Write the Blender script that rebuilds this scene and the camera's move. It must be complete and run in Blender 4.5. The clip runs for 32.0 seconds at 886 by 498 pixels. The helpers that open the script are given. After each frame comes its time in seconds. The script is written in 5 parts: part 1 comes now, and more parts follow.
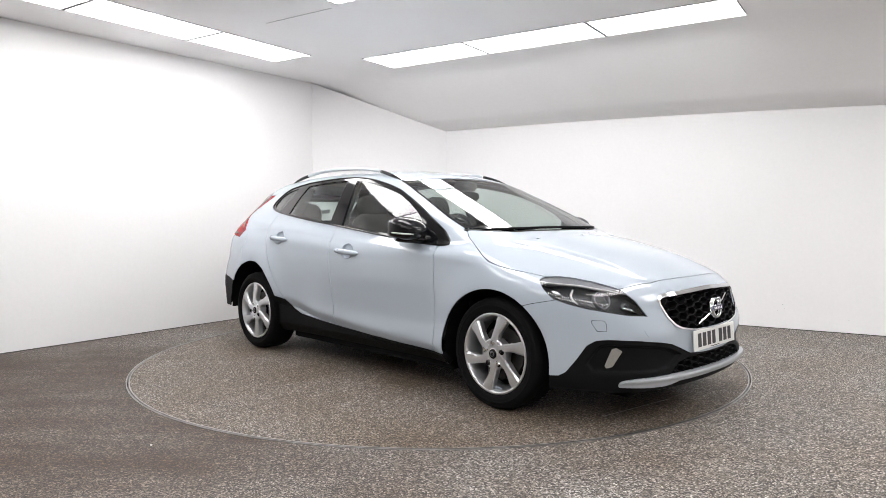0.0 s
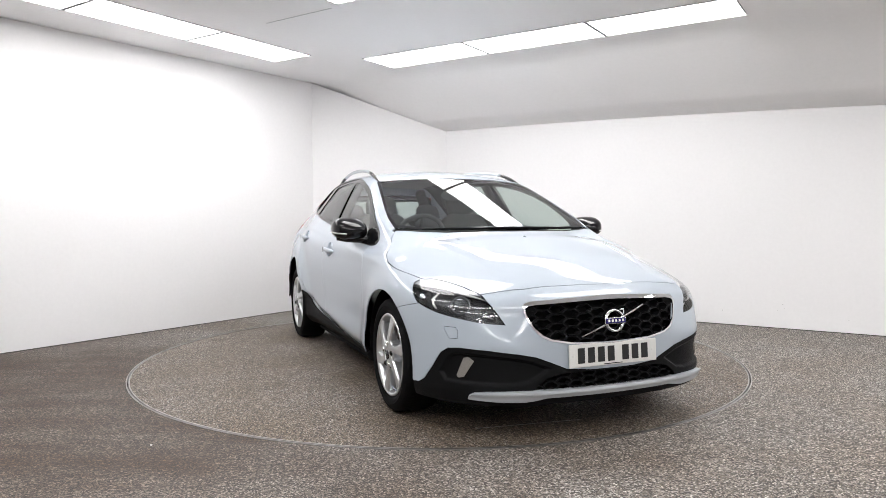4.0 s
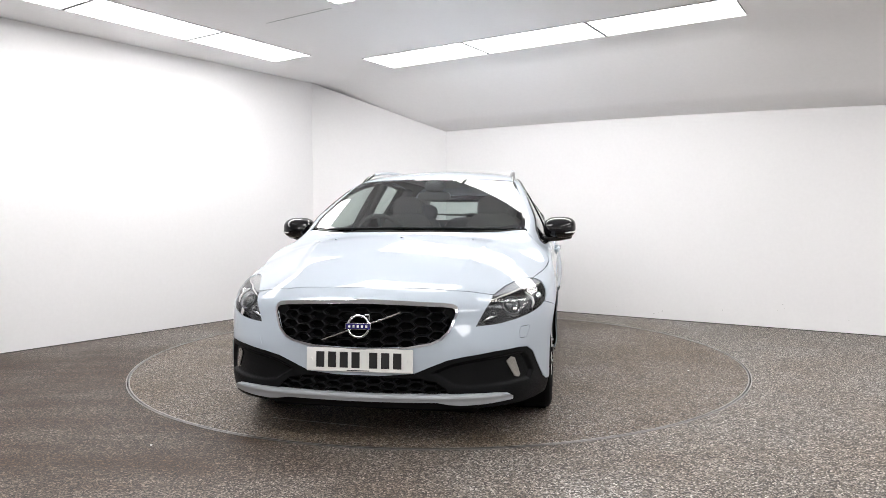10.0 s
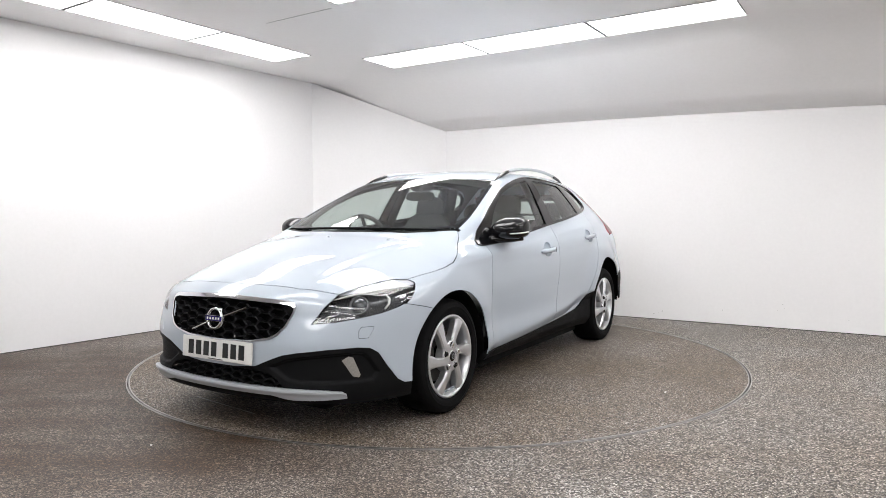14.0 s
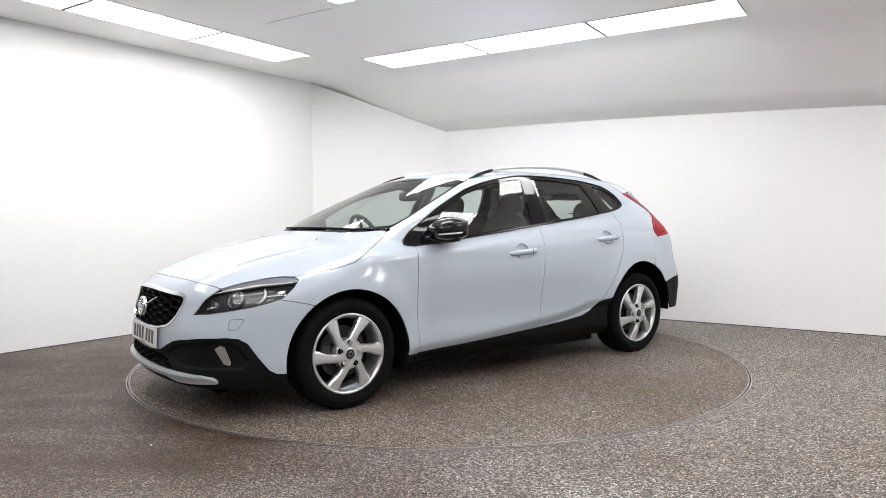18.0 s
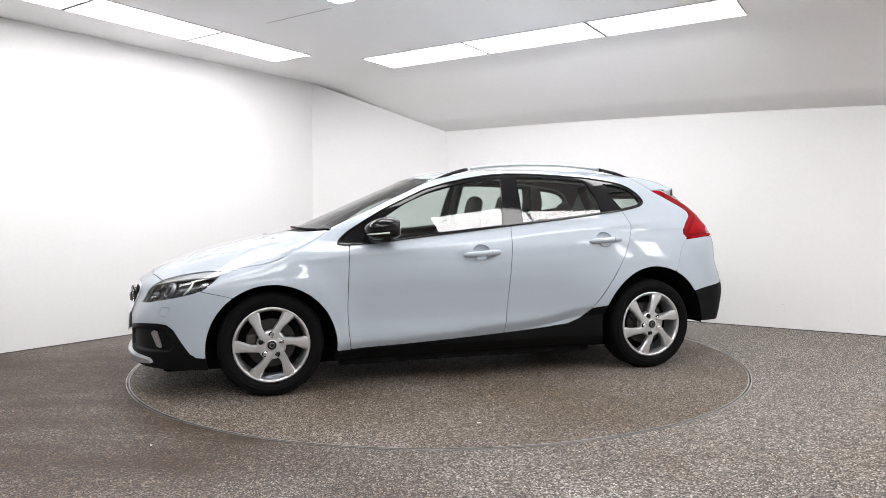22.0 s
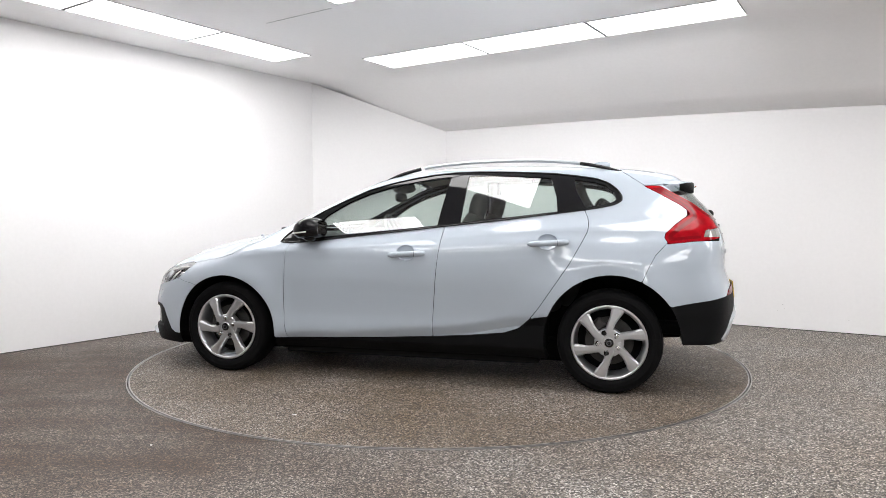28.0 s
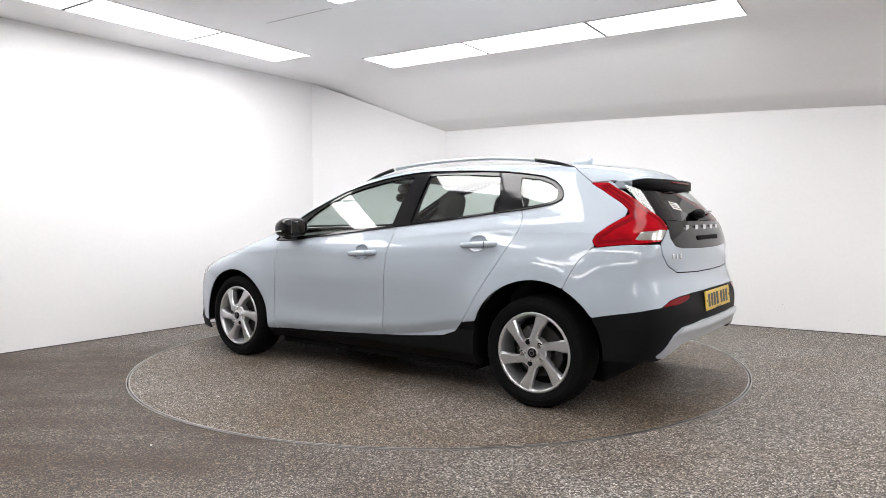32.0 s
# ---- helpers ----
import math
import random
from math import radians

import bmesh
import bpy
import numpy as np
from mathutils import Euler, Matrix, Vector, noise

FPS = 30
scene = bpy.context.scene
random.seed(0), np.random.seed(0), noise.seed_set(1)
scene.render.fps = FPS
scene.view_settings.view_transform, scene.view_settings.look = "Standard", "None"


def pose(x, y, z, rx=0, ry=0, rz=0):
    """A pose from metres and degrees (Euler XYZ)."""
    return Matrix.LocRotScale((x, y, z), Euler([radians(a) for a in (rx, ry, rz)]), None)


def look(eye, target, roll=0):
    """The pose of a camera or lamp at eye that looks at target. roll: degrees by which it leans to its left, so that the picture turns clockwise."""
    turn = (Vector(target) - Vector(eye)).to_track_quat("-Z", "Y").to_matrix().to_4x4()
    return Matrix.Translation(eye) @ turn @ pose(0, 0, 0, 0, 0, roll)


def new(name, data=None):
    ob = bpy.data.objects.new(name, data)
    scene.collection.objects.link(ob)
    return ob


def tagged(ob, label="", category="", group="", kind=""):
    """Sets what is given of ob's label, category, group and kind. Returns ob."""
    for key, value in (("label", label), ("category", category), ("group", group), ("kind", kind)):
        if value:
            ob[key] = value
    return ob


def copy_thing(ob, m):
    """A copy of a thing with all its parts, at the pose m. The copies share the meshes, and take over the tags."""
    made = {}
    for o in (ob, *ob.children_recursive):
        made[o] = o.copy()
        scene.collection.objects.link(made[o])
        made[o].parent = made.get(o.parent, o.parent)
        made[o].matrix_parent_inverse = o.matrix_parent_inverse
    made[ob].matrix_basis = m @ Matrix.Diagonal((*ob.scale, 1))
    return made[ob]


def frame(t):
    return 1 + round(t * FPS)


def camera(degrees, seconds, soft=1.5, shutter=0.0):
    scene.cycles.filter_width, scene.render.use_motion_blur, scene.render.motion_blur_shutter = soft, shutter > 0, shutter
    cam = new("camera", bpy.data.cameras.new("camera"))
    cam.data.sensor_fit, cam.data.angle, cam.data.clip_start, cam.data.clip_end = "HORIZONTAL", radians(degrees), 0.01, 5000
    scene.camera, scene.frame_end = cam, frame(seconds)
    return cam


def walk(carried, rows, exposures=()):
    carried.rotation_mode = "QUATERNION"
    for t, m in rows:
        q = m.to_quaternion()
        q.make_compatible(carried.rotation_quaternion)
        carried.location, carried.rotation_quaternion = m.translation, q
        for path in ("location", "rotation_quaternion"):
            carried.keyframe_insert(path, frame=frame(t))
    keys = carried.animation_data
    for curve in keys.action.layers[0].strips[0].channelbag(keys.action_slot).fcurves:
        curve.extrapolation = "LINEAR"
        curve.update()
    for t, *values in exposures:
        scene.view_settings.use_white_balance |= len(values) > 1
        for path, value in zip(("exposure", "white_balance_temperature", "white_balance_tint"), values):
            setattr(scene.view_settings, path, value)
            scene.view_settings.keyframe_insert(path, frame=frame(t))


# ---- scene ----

SECONDS = 32.0
cam = camera(65.53, SECONDS, soft=0.8)
EYE = (0.0, -5.383, 1.089)
AIM = (0.028, -1.387, 0.905)
walk(cam, [(0, look(EYE, AIM, -0.225)), (SECONDS, look(EYE, AIM, -0.225))], exposures=[(0, 0.0), (SECONDS, 0.0)])

# ---- light: the room is closed, so the sky only backs it; the ceiling panels light it ----
world = bpy.data.worlds.new("world")
scene.world = world
world.use_nodes = True
world.node_tree.nodes["Background"].inputs["Color"].default_value = (0.8, 0.85, 0.9, 1)
world.node_tree.nodes["Background"].inputs["Strength"].default_value = 0.05
PANEL_GLOW = 11.5


# ---- materials ----
def material(name, colour, rough=0.5, metal=0.0, grain=0.0, grain_size=60.0, bump=0.0, coat=0.0, stain=0.0, spec=0.5, mottle=3.0, alpha_glass=False, emit=0.0):
    """A surface with variation at two scales: fine grain and broad stains, with a fine relief."""
    m = bpy.data.materials.new(name)
    m.use_nodes = True
    nt = m.node_tree
    b = nt.nodes["Principled BSDF"]
    b.inputs["Base Color"].default_value = (*colour, 1)
    b.inputs["Roughness"].default_value = rough
    b.inputs["Metallic"].default_value = metal
    b.inputs["Specular IOR Level"].default_value = spec
    b.inputs["Coat Weight"].default_value = coat
    b.inputs["Coat Roughness"].default_value = 0.02
    if emit:
        b.inputs["Emission Color"].default_value = (*colour, 1)
        b.inputs["Emission Strength"].default_value = emit
    if grain or stain or bump:
        co = nt.nodes.new("ShaderNodeTexCoord")
        fine = nt.nodes.new("ShaderNodeTexNoise")
        fine.inputs["Scale"].default_value = grain_size
        fine.inputs["Detail"].default_value = 4
        broad = nt.nodes.new("ShaderNodeTexNoise")
        broad.inputs["Scale"].default_value = mottle
        broad.inputs["Detail"].default_value = 5
        for n in (fine, broad):
            nt.links.new(co.outputs["Object"], n.inputs["Vector"])
        mix = nt.nodes.new("ShaderNodeMapRange")
        mix.inputs["From Min"].default_value, mix.inputs["From Max"].default_value = 0.3, 0.7
        mix.inputs["To Min"].default_value, mix.inputs["To Max"].default_value = 1 - grain, 1 + grain
        nt.links.new(fine.outputs["Fac"], mix.inputs["Value"])
        mix2 = nt.nodes.new("ShaderNodeMapRange")
        mix2.inputs["From Min"].default_value, mix2.inputs["From Max"].default_value = 0.3, 0.7
        mix2.inputs["To Min"].default_value, mix2.inputs["To Max"].default_value = 1 - stain, 1 + stain * .5
        nt.links.new(broad.outputs["Fac"], mix2.inputs["Value"])
        mul = nt.nodes.new("ShaderNodeMath")
        mul.operation = "MULTIPLY"
        nt.links.new(mix.outputs["Result"], mul.inputs[0])
        nt.links.new(mix2.outputs["Result"], mul.inputs[1])
        col = nt.nodes.new("ShaderNodeVectorMath")
        col.operation = "SCALE"
        col.inputs[0].default_value = colour
        nt.links.new(mul.outputs[0], col.inputs["Scale"])
        nt.links.new(col.outputs["Vector"], b.inputs["Base Color"])
        if bump:
            bp = nt.nodes.new("ShaderNodeBump")
            bp.inputs["Strength"].default_value = bump
            bp.inputs["Distance"].default_value = 0.002
            nt.links.new(fine.outputs["Fac"], bp.inputs["Height"])
            nt.links.new(bp.outputs["Normal"], b.inputs["Normal"])
    return m


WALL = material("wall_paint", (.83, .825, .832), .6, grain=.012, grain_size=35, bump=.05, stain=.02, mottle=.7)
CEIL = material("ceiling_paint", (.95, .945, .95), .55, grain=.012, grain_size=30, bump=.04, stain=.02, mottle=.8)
# WALL's colour darkened for the unseen back wall, to hold down reflections and fill
BACK = material("back_wall_dimmed", (.64, .636, .642), .6, grain=.012, grain_size=35, bump=.05, stain=.04, mottle=.7)
DARK = material("black_gap", (.004, .004, .0042), .8, spec=.1)
PANEL = material("light_diffuser", (1, .985, .98), .5, emit=PANEL_GLOW)
ALU = material("panel_frame", (.80, .80, .81), .5)

STRIP = material("panel_joint", (.30, .30, .31), .5)


def floor_material(name, warm, seed, light=1.0, spill=None, dirt_colour=(.86, .78, .70, 1)):
    """Resin-bound aggregate: small stones of many greys and browns in a dark binder, worn and dusty in broad patches."""
    m = bpy.data.materials.new(name)
    m.use_nodes = True
    nt = m.node_tree
    b = nt.nodes["Principled BSDF"]
    co = nt.nodes.new("ShaderNodeTexCoord")
    shift = nt.nodes.new("ShaderNodeVectorMath")
    shift.inputs[1].default_value = (seed, seed * .7, 0)
    nt.links.new(co.outputs["Object"], shift.inputs[0])
    cells = nt.nodes.new("ShaderNodeTexVoronoi")
    cells.inputs["Scale"].default_value = 158
    nt.links.new(shift.outputs[0], cells.inputs["Vector"])
    ramp = nt.nodes.new("ShaderNodeValToRGB")
    e = ramp.color_ramp.elements
    e[0].position, e[0].color = 0.0, (.010 * warm * light, .009 * light, .008 / warm * light, 1)
    e[1].position, e[1].color = 1.0, (.62 * light, .605 * light, .59 * light, 1)
    for at, c in ((.28, (.037 * warm, .033, .029 / warm, 1)), (.50, (.116 * warm, .098, .080 / warm, 1)), (.66, (.160 * warm, .155, .153 / warm, 1)), (.80, (.255 * warm, .235, .210 / warm, 1)), (.92, (.37, .355, .34, 1))):
        s = e.new(at)
        s.color = (c[0] * light, c[1] * light, c[2] * light, 1)
    sep = nt.nodes.new("ShaderNodeSeparateColor")
    nt.links.new(cells.outputs["Color"], sep.inputs["Color"])
    nt.links.new(sep.outputs["Red"], ramp.inputs["Fac"])
    broad = nt.nodes.new("ShaderNodeTexNoise")
    broad.inputs["Scale"].default_value, broad.inputs["Detail"].default_value, broad.inputs["Roughness"].default_value = 1.1, 7, .6
    nt.links.new(shift.outputs[0], broad.inputs["Vector"])
    mr = nt.nodes.new("ShaderNodeMapRange")
    mr.inputs["From Min"].default_value, mr.inputs["From Max"].default_value = .35, .68
    mr.inputs["To Min"].default_value, mr.inputs["To Max"].default_value = 0, 1
    nt.links.new(broad.outputs["Fac"], mr.inputs["Value"])
    dirt = nt.nodes.new("ShaderNodeMix")
    dirt.data_type, dirt.blend_type = "RGBA", "MULTIPLY"
    dirt.inputs["B"].default_value = dirt_colour
    nt.links.new(mr.outputs["Result"], dirt.inputs["Factor"])
    nt.links.new(ramp.outputs["Color"], dirt.inputs["A"])
    if spill:
        # an old brown spill with a ragged edge, spread over one side of the floor
        away = nt.nodes.new("ShaderNodeVectorMath")
        away.operation = "DISTANCE"
        away.inputs[1].default_value = spill
        wob = nt.nodes.new("ShaderNodeMath")
        wob.operation = "MULTIPLY_ADD"
        wob.inputs[1].default_value = -2.6
        nt.links.new(co.outputs["Object"], away.inputs[0])
        nt.links.new(broad.outputs["Fac"], wob.inputs[0])
        nt.links.new(away.outputs["Value"], wob.inputs[2])
        edge = nt.nodes.new("ShaderNodeMapRange")
        edge.inputs["From Min"].default_value, edge.inputs["From Max"].default_value = .1, 2.0
        edge.inputs["To Min"].default_value, edge.inputs["To Max"].default_value = 1, 0
        nt.links.new(wob.outputs[0], edge.inputs["Value"])
        brown = nt.nodes.new("ShaderNodeMix")
        brown.data_type, brown.blend_type = "RGBA", "MULTIPLY"
        brown.inputs["B"].default_value = (.225, .135, .072, 1)
        patch = nt.nodes.new("ShaderNodeTexNoise")
        patch.inputs["Scale"].default_value, patch.inputs["Detail"].default_value, patch.inputs["Roughness"].default_value = 2.6, 6, .62
        lie = nt.nodes.new("ShaderNodeMapping")
        lie.inputs["Rotation"].default_value = (0, 0, .6)
        lie.inputs["Scale"].default_value = (.45, 1.5, 1)
        nt.links.new(co.outputs["Object"], lie.inputs["Vector"])
        nt.links.new(lie.outputs["Vector"], patch.inputs["Vector"])
        thin = nt.nodes.new("ShaderNodeMapRange")
        thin.inputs["From Min"].default_value, thin.inputs["From Max"].default_value = .36, .62
        thin.inputs["To Min"].default_value, thin.inputs["To Max"].default_value = .68, 1
        nt.links.new(patch.outputs["Fac"], thin.inputs["Value"])
        both = nt.nodes.new("ShaderNodeMath")
        both.operation = "MULTIPLY"
        nt.links.new(edge.outputs["Result"], both.inputs[0])
        nt.links.new(thin.outputs["Result"], both.inputs[1])
        nt.links.new(both.outputs[0], brown.inputs["Factor"])
        nt.links.new(dirt.outputs["Result"], brown.inputs["A"])
        dirt = brown
    nt.links.new(dirt.outputs["Result"], b.inputs["Base Color"])
    b.inputs["Roughness"].default_value = .55
    b.inputs["Specular IOR Level"].default_value = .4
    bp = nt.nodes.new("ShaderNodeBump")
    bp.inputs["Strength"].default_value, bp.inputs["Distance"].default_value = .5, .002
    nt.links.new(sep.outputs["Green"], bp.inputs["Height"])
    nt.links.new(bp.outputs["Normal"], b.inputs["Normal"])
    return m


FLOOR = floor_material("floor_aggregate", 1.0, 0, 1.2, (-2.2, -1.45, 0))
DISC = floor_material("turntable_aggregate", 1.12, 3.3, .98, None, (.60, .51, .38, 1))


# ---- mesh helpers ----
def thing(name, label="", category="", group="", kind="", at=None):
    ob = new(name)
    if at is not None:
        ob.matrix_world = at
    return tagged(ob, label, category, group, kind)


def mesh_object(name, verts, faces, mat, parent=None, label="", smooth=False, kind=""):
    me = bpy.data.meshes.new(name)
    me.from_pydata([tuple(map(float, v)) for v in verts], [], [tuple(map(int, f)) for f in faces])
    me.materials.append(mat)
    me.polygons.foreach_set("use_smooth", [smooth] * len(me.polygons))
    me.update()
    ob = new(name, me)
    if parent:
        ob.parent = parent
    return tagged(ob, label, kind=kind)


def part(name, bm, mat, parent=None, label="", smooth=False, kind=""):
    me = bpy.data.meshes.new(name)
    bm.normal_update()
    bm.to_mesh(me)
    bm.free()
    me.materials.append(mat)
    me.polygons.foreach_set("use_smooth", [smooth] * len(me.polygons))
    ob = new(name, me)
    if parent:
        ob.parent = parent
    return tagged(ob, label, kind=kind)


def slab(points, normal_dir, thick):
    """A flat or bent plate: a polygon pushed along a direction."""
    bm = bmesh.new()
    a = [bm.verts.new(p) for p in points]
    n = Vector(normal_dir) * thick
    b = [bm.verts.new(Vector(p) + n) for p in points]
    bm.faces.new(a)
    bm.faces.new(b[::-1])
    for i in range(len(a)):
        j = (i + 1) % len(a)
        bm.faces.new((a[j], a[i], b[i], b[j]))
    bmesh.ops.recalc_face_normals(bm, faces=bm.faces)
    return bm


def box(x0, x1, y0, y1, z0, z1, bevel=0.0, segs=2):
    bm = bmesh.new()
    bmesh.ops.create_cube(bm, size=1, matrix=Matrix.Translation(((x0 + x1) / 2, (y0 + y1) / 2, (z0 + z1) / 2)) @ Matrix.Diagonal((x1 - x0, y1 - y0, z1 - z0, 1)))
    if bevel:
        bmesh.ops.bevel(bm, geom=bm.edges[:], offset=bevel, segments=segs, affect="EDGES", profile=.5)
    return bm


def lathe(profile, n=64, axis="y"):
    """Turn a (radius, along) profile round an axis."""
    bm = bmesh.new()
    rings = []
    for i in range(n):
        a = 2 * math.pi * i / n
        c, s = math.cos(a), math.sin(a)
        rings.append([bm.verts.new((r * c, h, r * s) if axis == "y" else (r * c, r * s, h)) for r, h in profile])
    for i in range(n):
        p, q = rings[i], rings[(i + 1) % n]
        for j in range(len(profile) - 1):
            bm.faces.new((p[j], p[j + 1], q[j + 1], q[j]))
    bmesh.ops.recalc_face_normals(bm, faces=bm.faces)
    return bm


# ---- the room ----
H_CEIL = 2.70
H_LOW = 2.165
LEFT_DIR = Vector((.588, .809, 0))
LEFT_END = Vector((-1.505, 2.942, 0))
RIGHT_DIR = Vector((.836, -.549, 0))
RIGHT_START = Vector((.102, 3.317, 0))
RIGHT_IN = Vector((-.549, -.836, 0))
LEFT_IN = Vector((.809, -.588, 0))
UP = Vector((0, 0, 1))
left_far = LEFT_END - LEFT_DIR * 12.5
right_far = RIGHT_START + RIGHT_DIR * 9.0
back_corner = right_far - LEFT_DIR * 11.0


def sag(s):
    """How far the low ceiling edge sinks along its wall."""
    return .0043 * min(max(s, 0), 6.0) ** 2


def wall(name, a, b, height_a, height_b, inward, label, mat=None):
    ob = part(name, slab([a, b, b + UP * height_b, a + UP * height_a], -inward, .12), mat or WALL, None, label)
    return tagged(ob, category="wall", kind="structure")


wall("wall_west", left_far, LEFT_END, H_CEIL, H_CEIL, LEFT_IN, "smooth white painted studio wall beside the turntable")
east_top = [RIGHT_START + RIGHT_DIR * (9.0 * k / 18) + UP * (H_LOW - sag(9.0 * k / 18)) for k in range(18, -1, -1)]
east = part("wall_east", slab([RIGHT_START, right_far] + east_top, -RIGHT_IN, .12), WALL, None, "smooth white painted wall under the sloping ceiling")
tagged(east, category="wall", kind="structure")
cham = (RIGHT_START - LEFT_END)
cham_in = Vector((cham.y, -cham.x, 0)).normalized()
wall("wall_north", LEFT_END, RIGHT_START, H_CEIL, H_LOW, cham_in, "short white painted wall across the corner")
# unseen walls that close the room; the south one is greyed to dim reflections
south = (back_corner - left_far)
wall("wall_south", left_far, back_corner, H_CEIL, H_CEIL, Vector((-south.y, south.x, 0)).normalized(), "unseen grey wall facing the turntable, darkened to dim reflections", BACK)
wall("wall_side", right_far, back_corner, H_CEIL, H_CEIL, Vector((RIGHT_DIR.x, RIGHT_DIR.y, 0)) * -1, "plain white painted side wall")

# ceiling: a level sheet, then a smooth fall to the low wall
SLOPE = [(3.2, 0), (1.34, 0), (1.18, .004), (1.05, .03), (.95, .075), (.75, .175), (.5, .30), (.25, .415), (0, .535)]
ALONG = [-4.5, -2] + [k * .5 for k in range(19)]
bm = bmesh.new()
across = []
for back, drop in SLOPE:
    base = RIGHT_START + RIGHT_IN * back + UP * (H_CEIL - drop)
    across.append([bm.verts.new(base + RIGHT_DIR * s - UP * sag(s) * drop / .535) for s in ALONG])
far_row = [bm.verts.new(RIGHT_START + RIGHT_IN * 13 + UP * H_CEIL + RIGHT_DIR * s) for s in ALONG]
across.insert(0, far_row)
for r, q in zip(across, across[1:]):
    for i in range(len(ALONG) - 1):
        bm.faces.new((r[i], q[i], q[i + 1], r[i + 1]))
bmesh.ops.recalc_face_normals(bm, faces=bm.faces)
ceiling = part("ceiling", bm, CEIL, None, "pale grey-white plastered ceiling sloping down to one wall", True)
tagged(ceiling, category="ceiling", kind="structure")
sol = ceiling.modifiers.new("thickness", "SOLIDIFY")
sol.thickness, sol.offset = .1, 1 if ceiling.data.polygons[0].normal.z > 0 else -1

SEAM = material("ceiling_joint", (.60, .60, .605), .6)
for a, b in (((-1.41, .40), (-.81, -.01)), ((2.2, 1.06), (2.7, .81))):
    a, b = Vector((*a, H_CEIL)), Vector((*b, H_CEIL))
    d = (b - a).normalized().cross(UP) * .004
    seam = part("trim", slab([a - d - UP * .004, b - d - UP * .004, b + d - UP * .004, a + d - UP * .004], UP, .003), SEAM, None, "thin grey joint line in the plastered ceiling")
    tagged(seam, category="joint", kind="structure")

# floor with a round pit for the turntable
RING = Vector((.008, .07, 0))
RADIUS = 2.266


def ring_plate(r0, r1, z0, z1, n=160, centre=RING):
    bm = bmesh.new()
    prof = [(r0, z0), (r0, z1), (r1, z1), (r1, z0)]
    rows = [[bm.verts.new((centre.x + r * math.cos(2 * math.pi * i / n), centre.y + r * math.sin(2 * math.pi * i / n), z)) for r, z in prof] for i in range(n)]
    for i in range(n):
        p, q = rows[i], rows[(i + 1) % n]
        for j in range(4):
            bm.faces.new((p[j], p[(j + 1) % 4], q[(j + 1) % 4], q[j]))
    bmesh.ops.recalc_face_normals(bm, faces=bm.faces)
    return bm


bm = bmesh.new()
N = 160
inner = [bm.verts.new((RING.x + (RADIUS + .012) * math.cos(2 * math.pi * i / N), RING.y + (RADIUS + .012) * math.sin(2 * math.pi * i / N), 0)) for i in range(N)]
outer = [bm.verts.new((RING.x + 16 * math.cos(2 * math.pi * i / N), RING.y + 16 * math.sin(2 * math.pi * i / N), 0)) for i in range(N)]
pit = [bm.verts.new((v.co.x, v.co.y, -.15)) for v in inner]
for i in range(N):
    j = (i + 1) % N
    bm.faces.new((inner[i], outer[i], outer[j], inner[j]))
    bm.faces.new((pit[i], inner[i], inner[j], pit[j]))
bm.faces.new(pit)
bmesh.ops.recalc_face_normals(bm, faces=bm.faces)
floor = part("floor", bm, FLOOR, None, "grey-brown speckled resin-bound aggregate floor with brown stains")
tagged(floor, category="floor", kind="structure")

STEEL = material("ring_steel", (.42, .41, .40), .38, .9, grain=.2, grain_size=25, stain=.2)
JOINT = material("wall_joint", (.07, .066, .062), .8, grain=.3, grain_size=30)
SCUFF = material("scuff_grey", (.38, .37, .36), .8, grain=.3, grain_size=200)
SCRATCH = material("pale_scratch", (.42, .41, .40), .6, grain=.3, grain_size=60)
turn_ring = part("turntable_ring", ring_plate(RADIUS + .004, RADIUS + .012, -.02, .003), STEEL, None, "thin worn metal edging ring round the turntable")
tagged(turn_ring, category="ring", kind="structure")
turntable = thing("turntable", "round turntable disc with speckled aggregate surface, set flush in the floor", "turntable", at=Matrix.Translation(RING))
part("disc", ring_plate(.001, RADIUS - .012, -.06, .001, centre=Vector((0, 0, 0))), DISC, turntable)
part("scratch", slab([(1.873, -.58, .0016), (1.879, -.58, .0016), (1.961, 0, .0016), (1.955, 0, .0016)], UP, .0008), SCRATCH, turntable, "thin pale scratch")
part("edge_strip", ring_plate(RADIUS - .012, RADIUS - .004, -.06, .003, centre=Vector((0, 0, 0))), STEEL, turntable, "thin worn metal edge strip")

CHIP = material("white_chip", (.75, .75, .74), .6, grain=.05, grain_size=200)
part("stone_chip", box(.312, .336, 1.838, 1.848, .001, .005, .001), CHIP, turntable, "small white chip")
chip = part("stone_chip", box(-1.386, -1.377, -2.121, -2.113, 0, .005, .001), CHIP, None, "small white stone chip lying on the floor")
tagged(chip, category="stone chip")

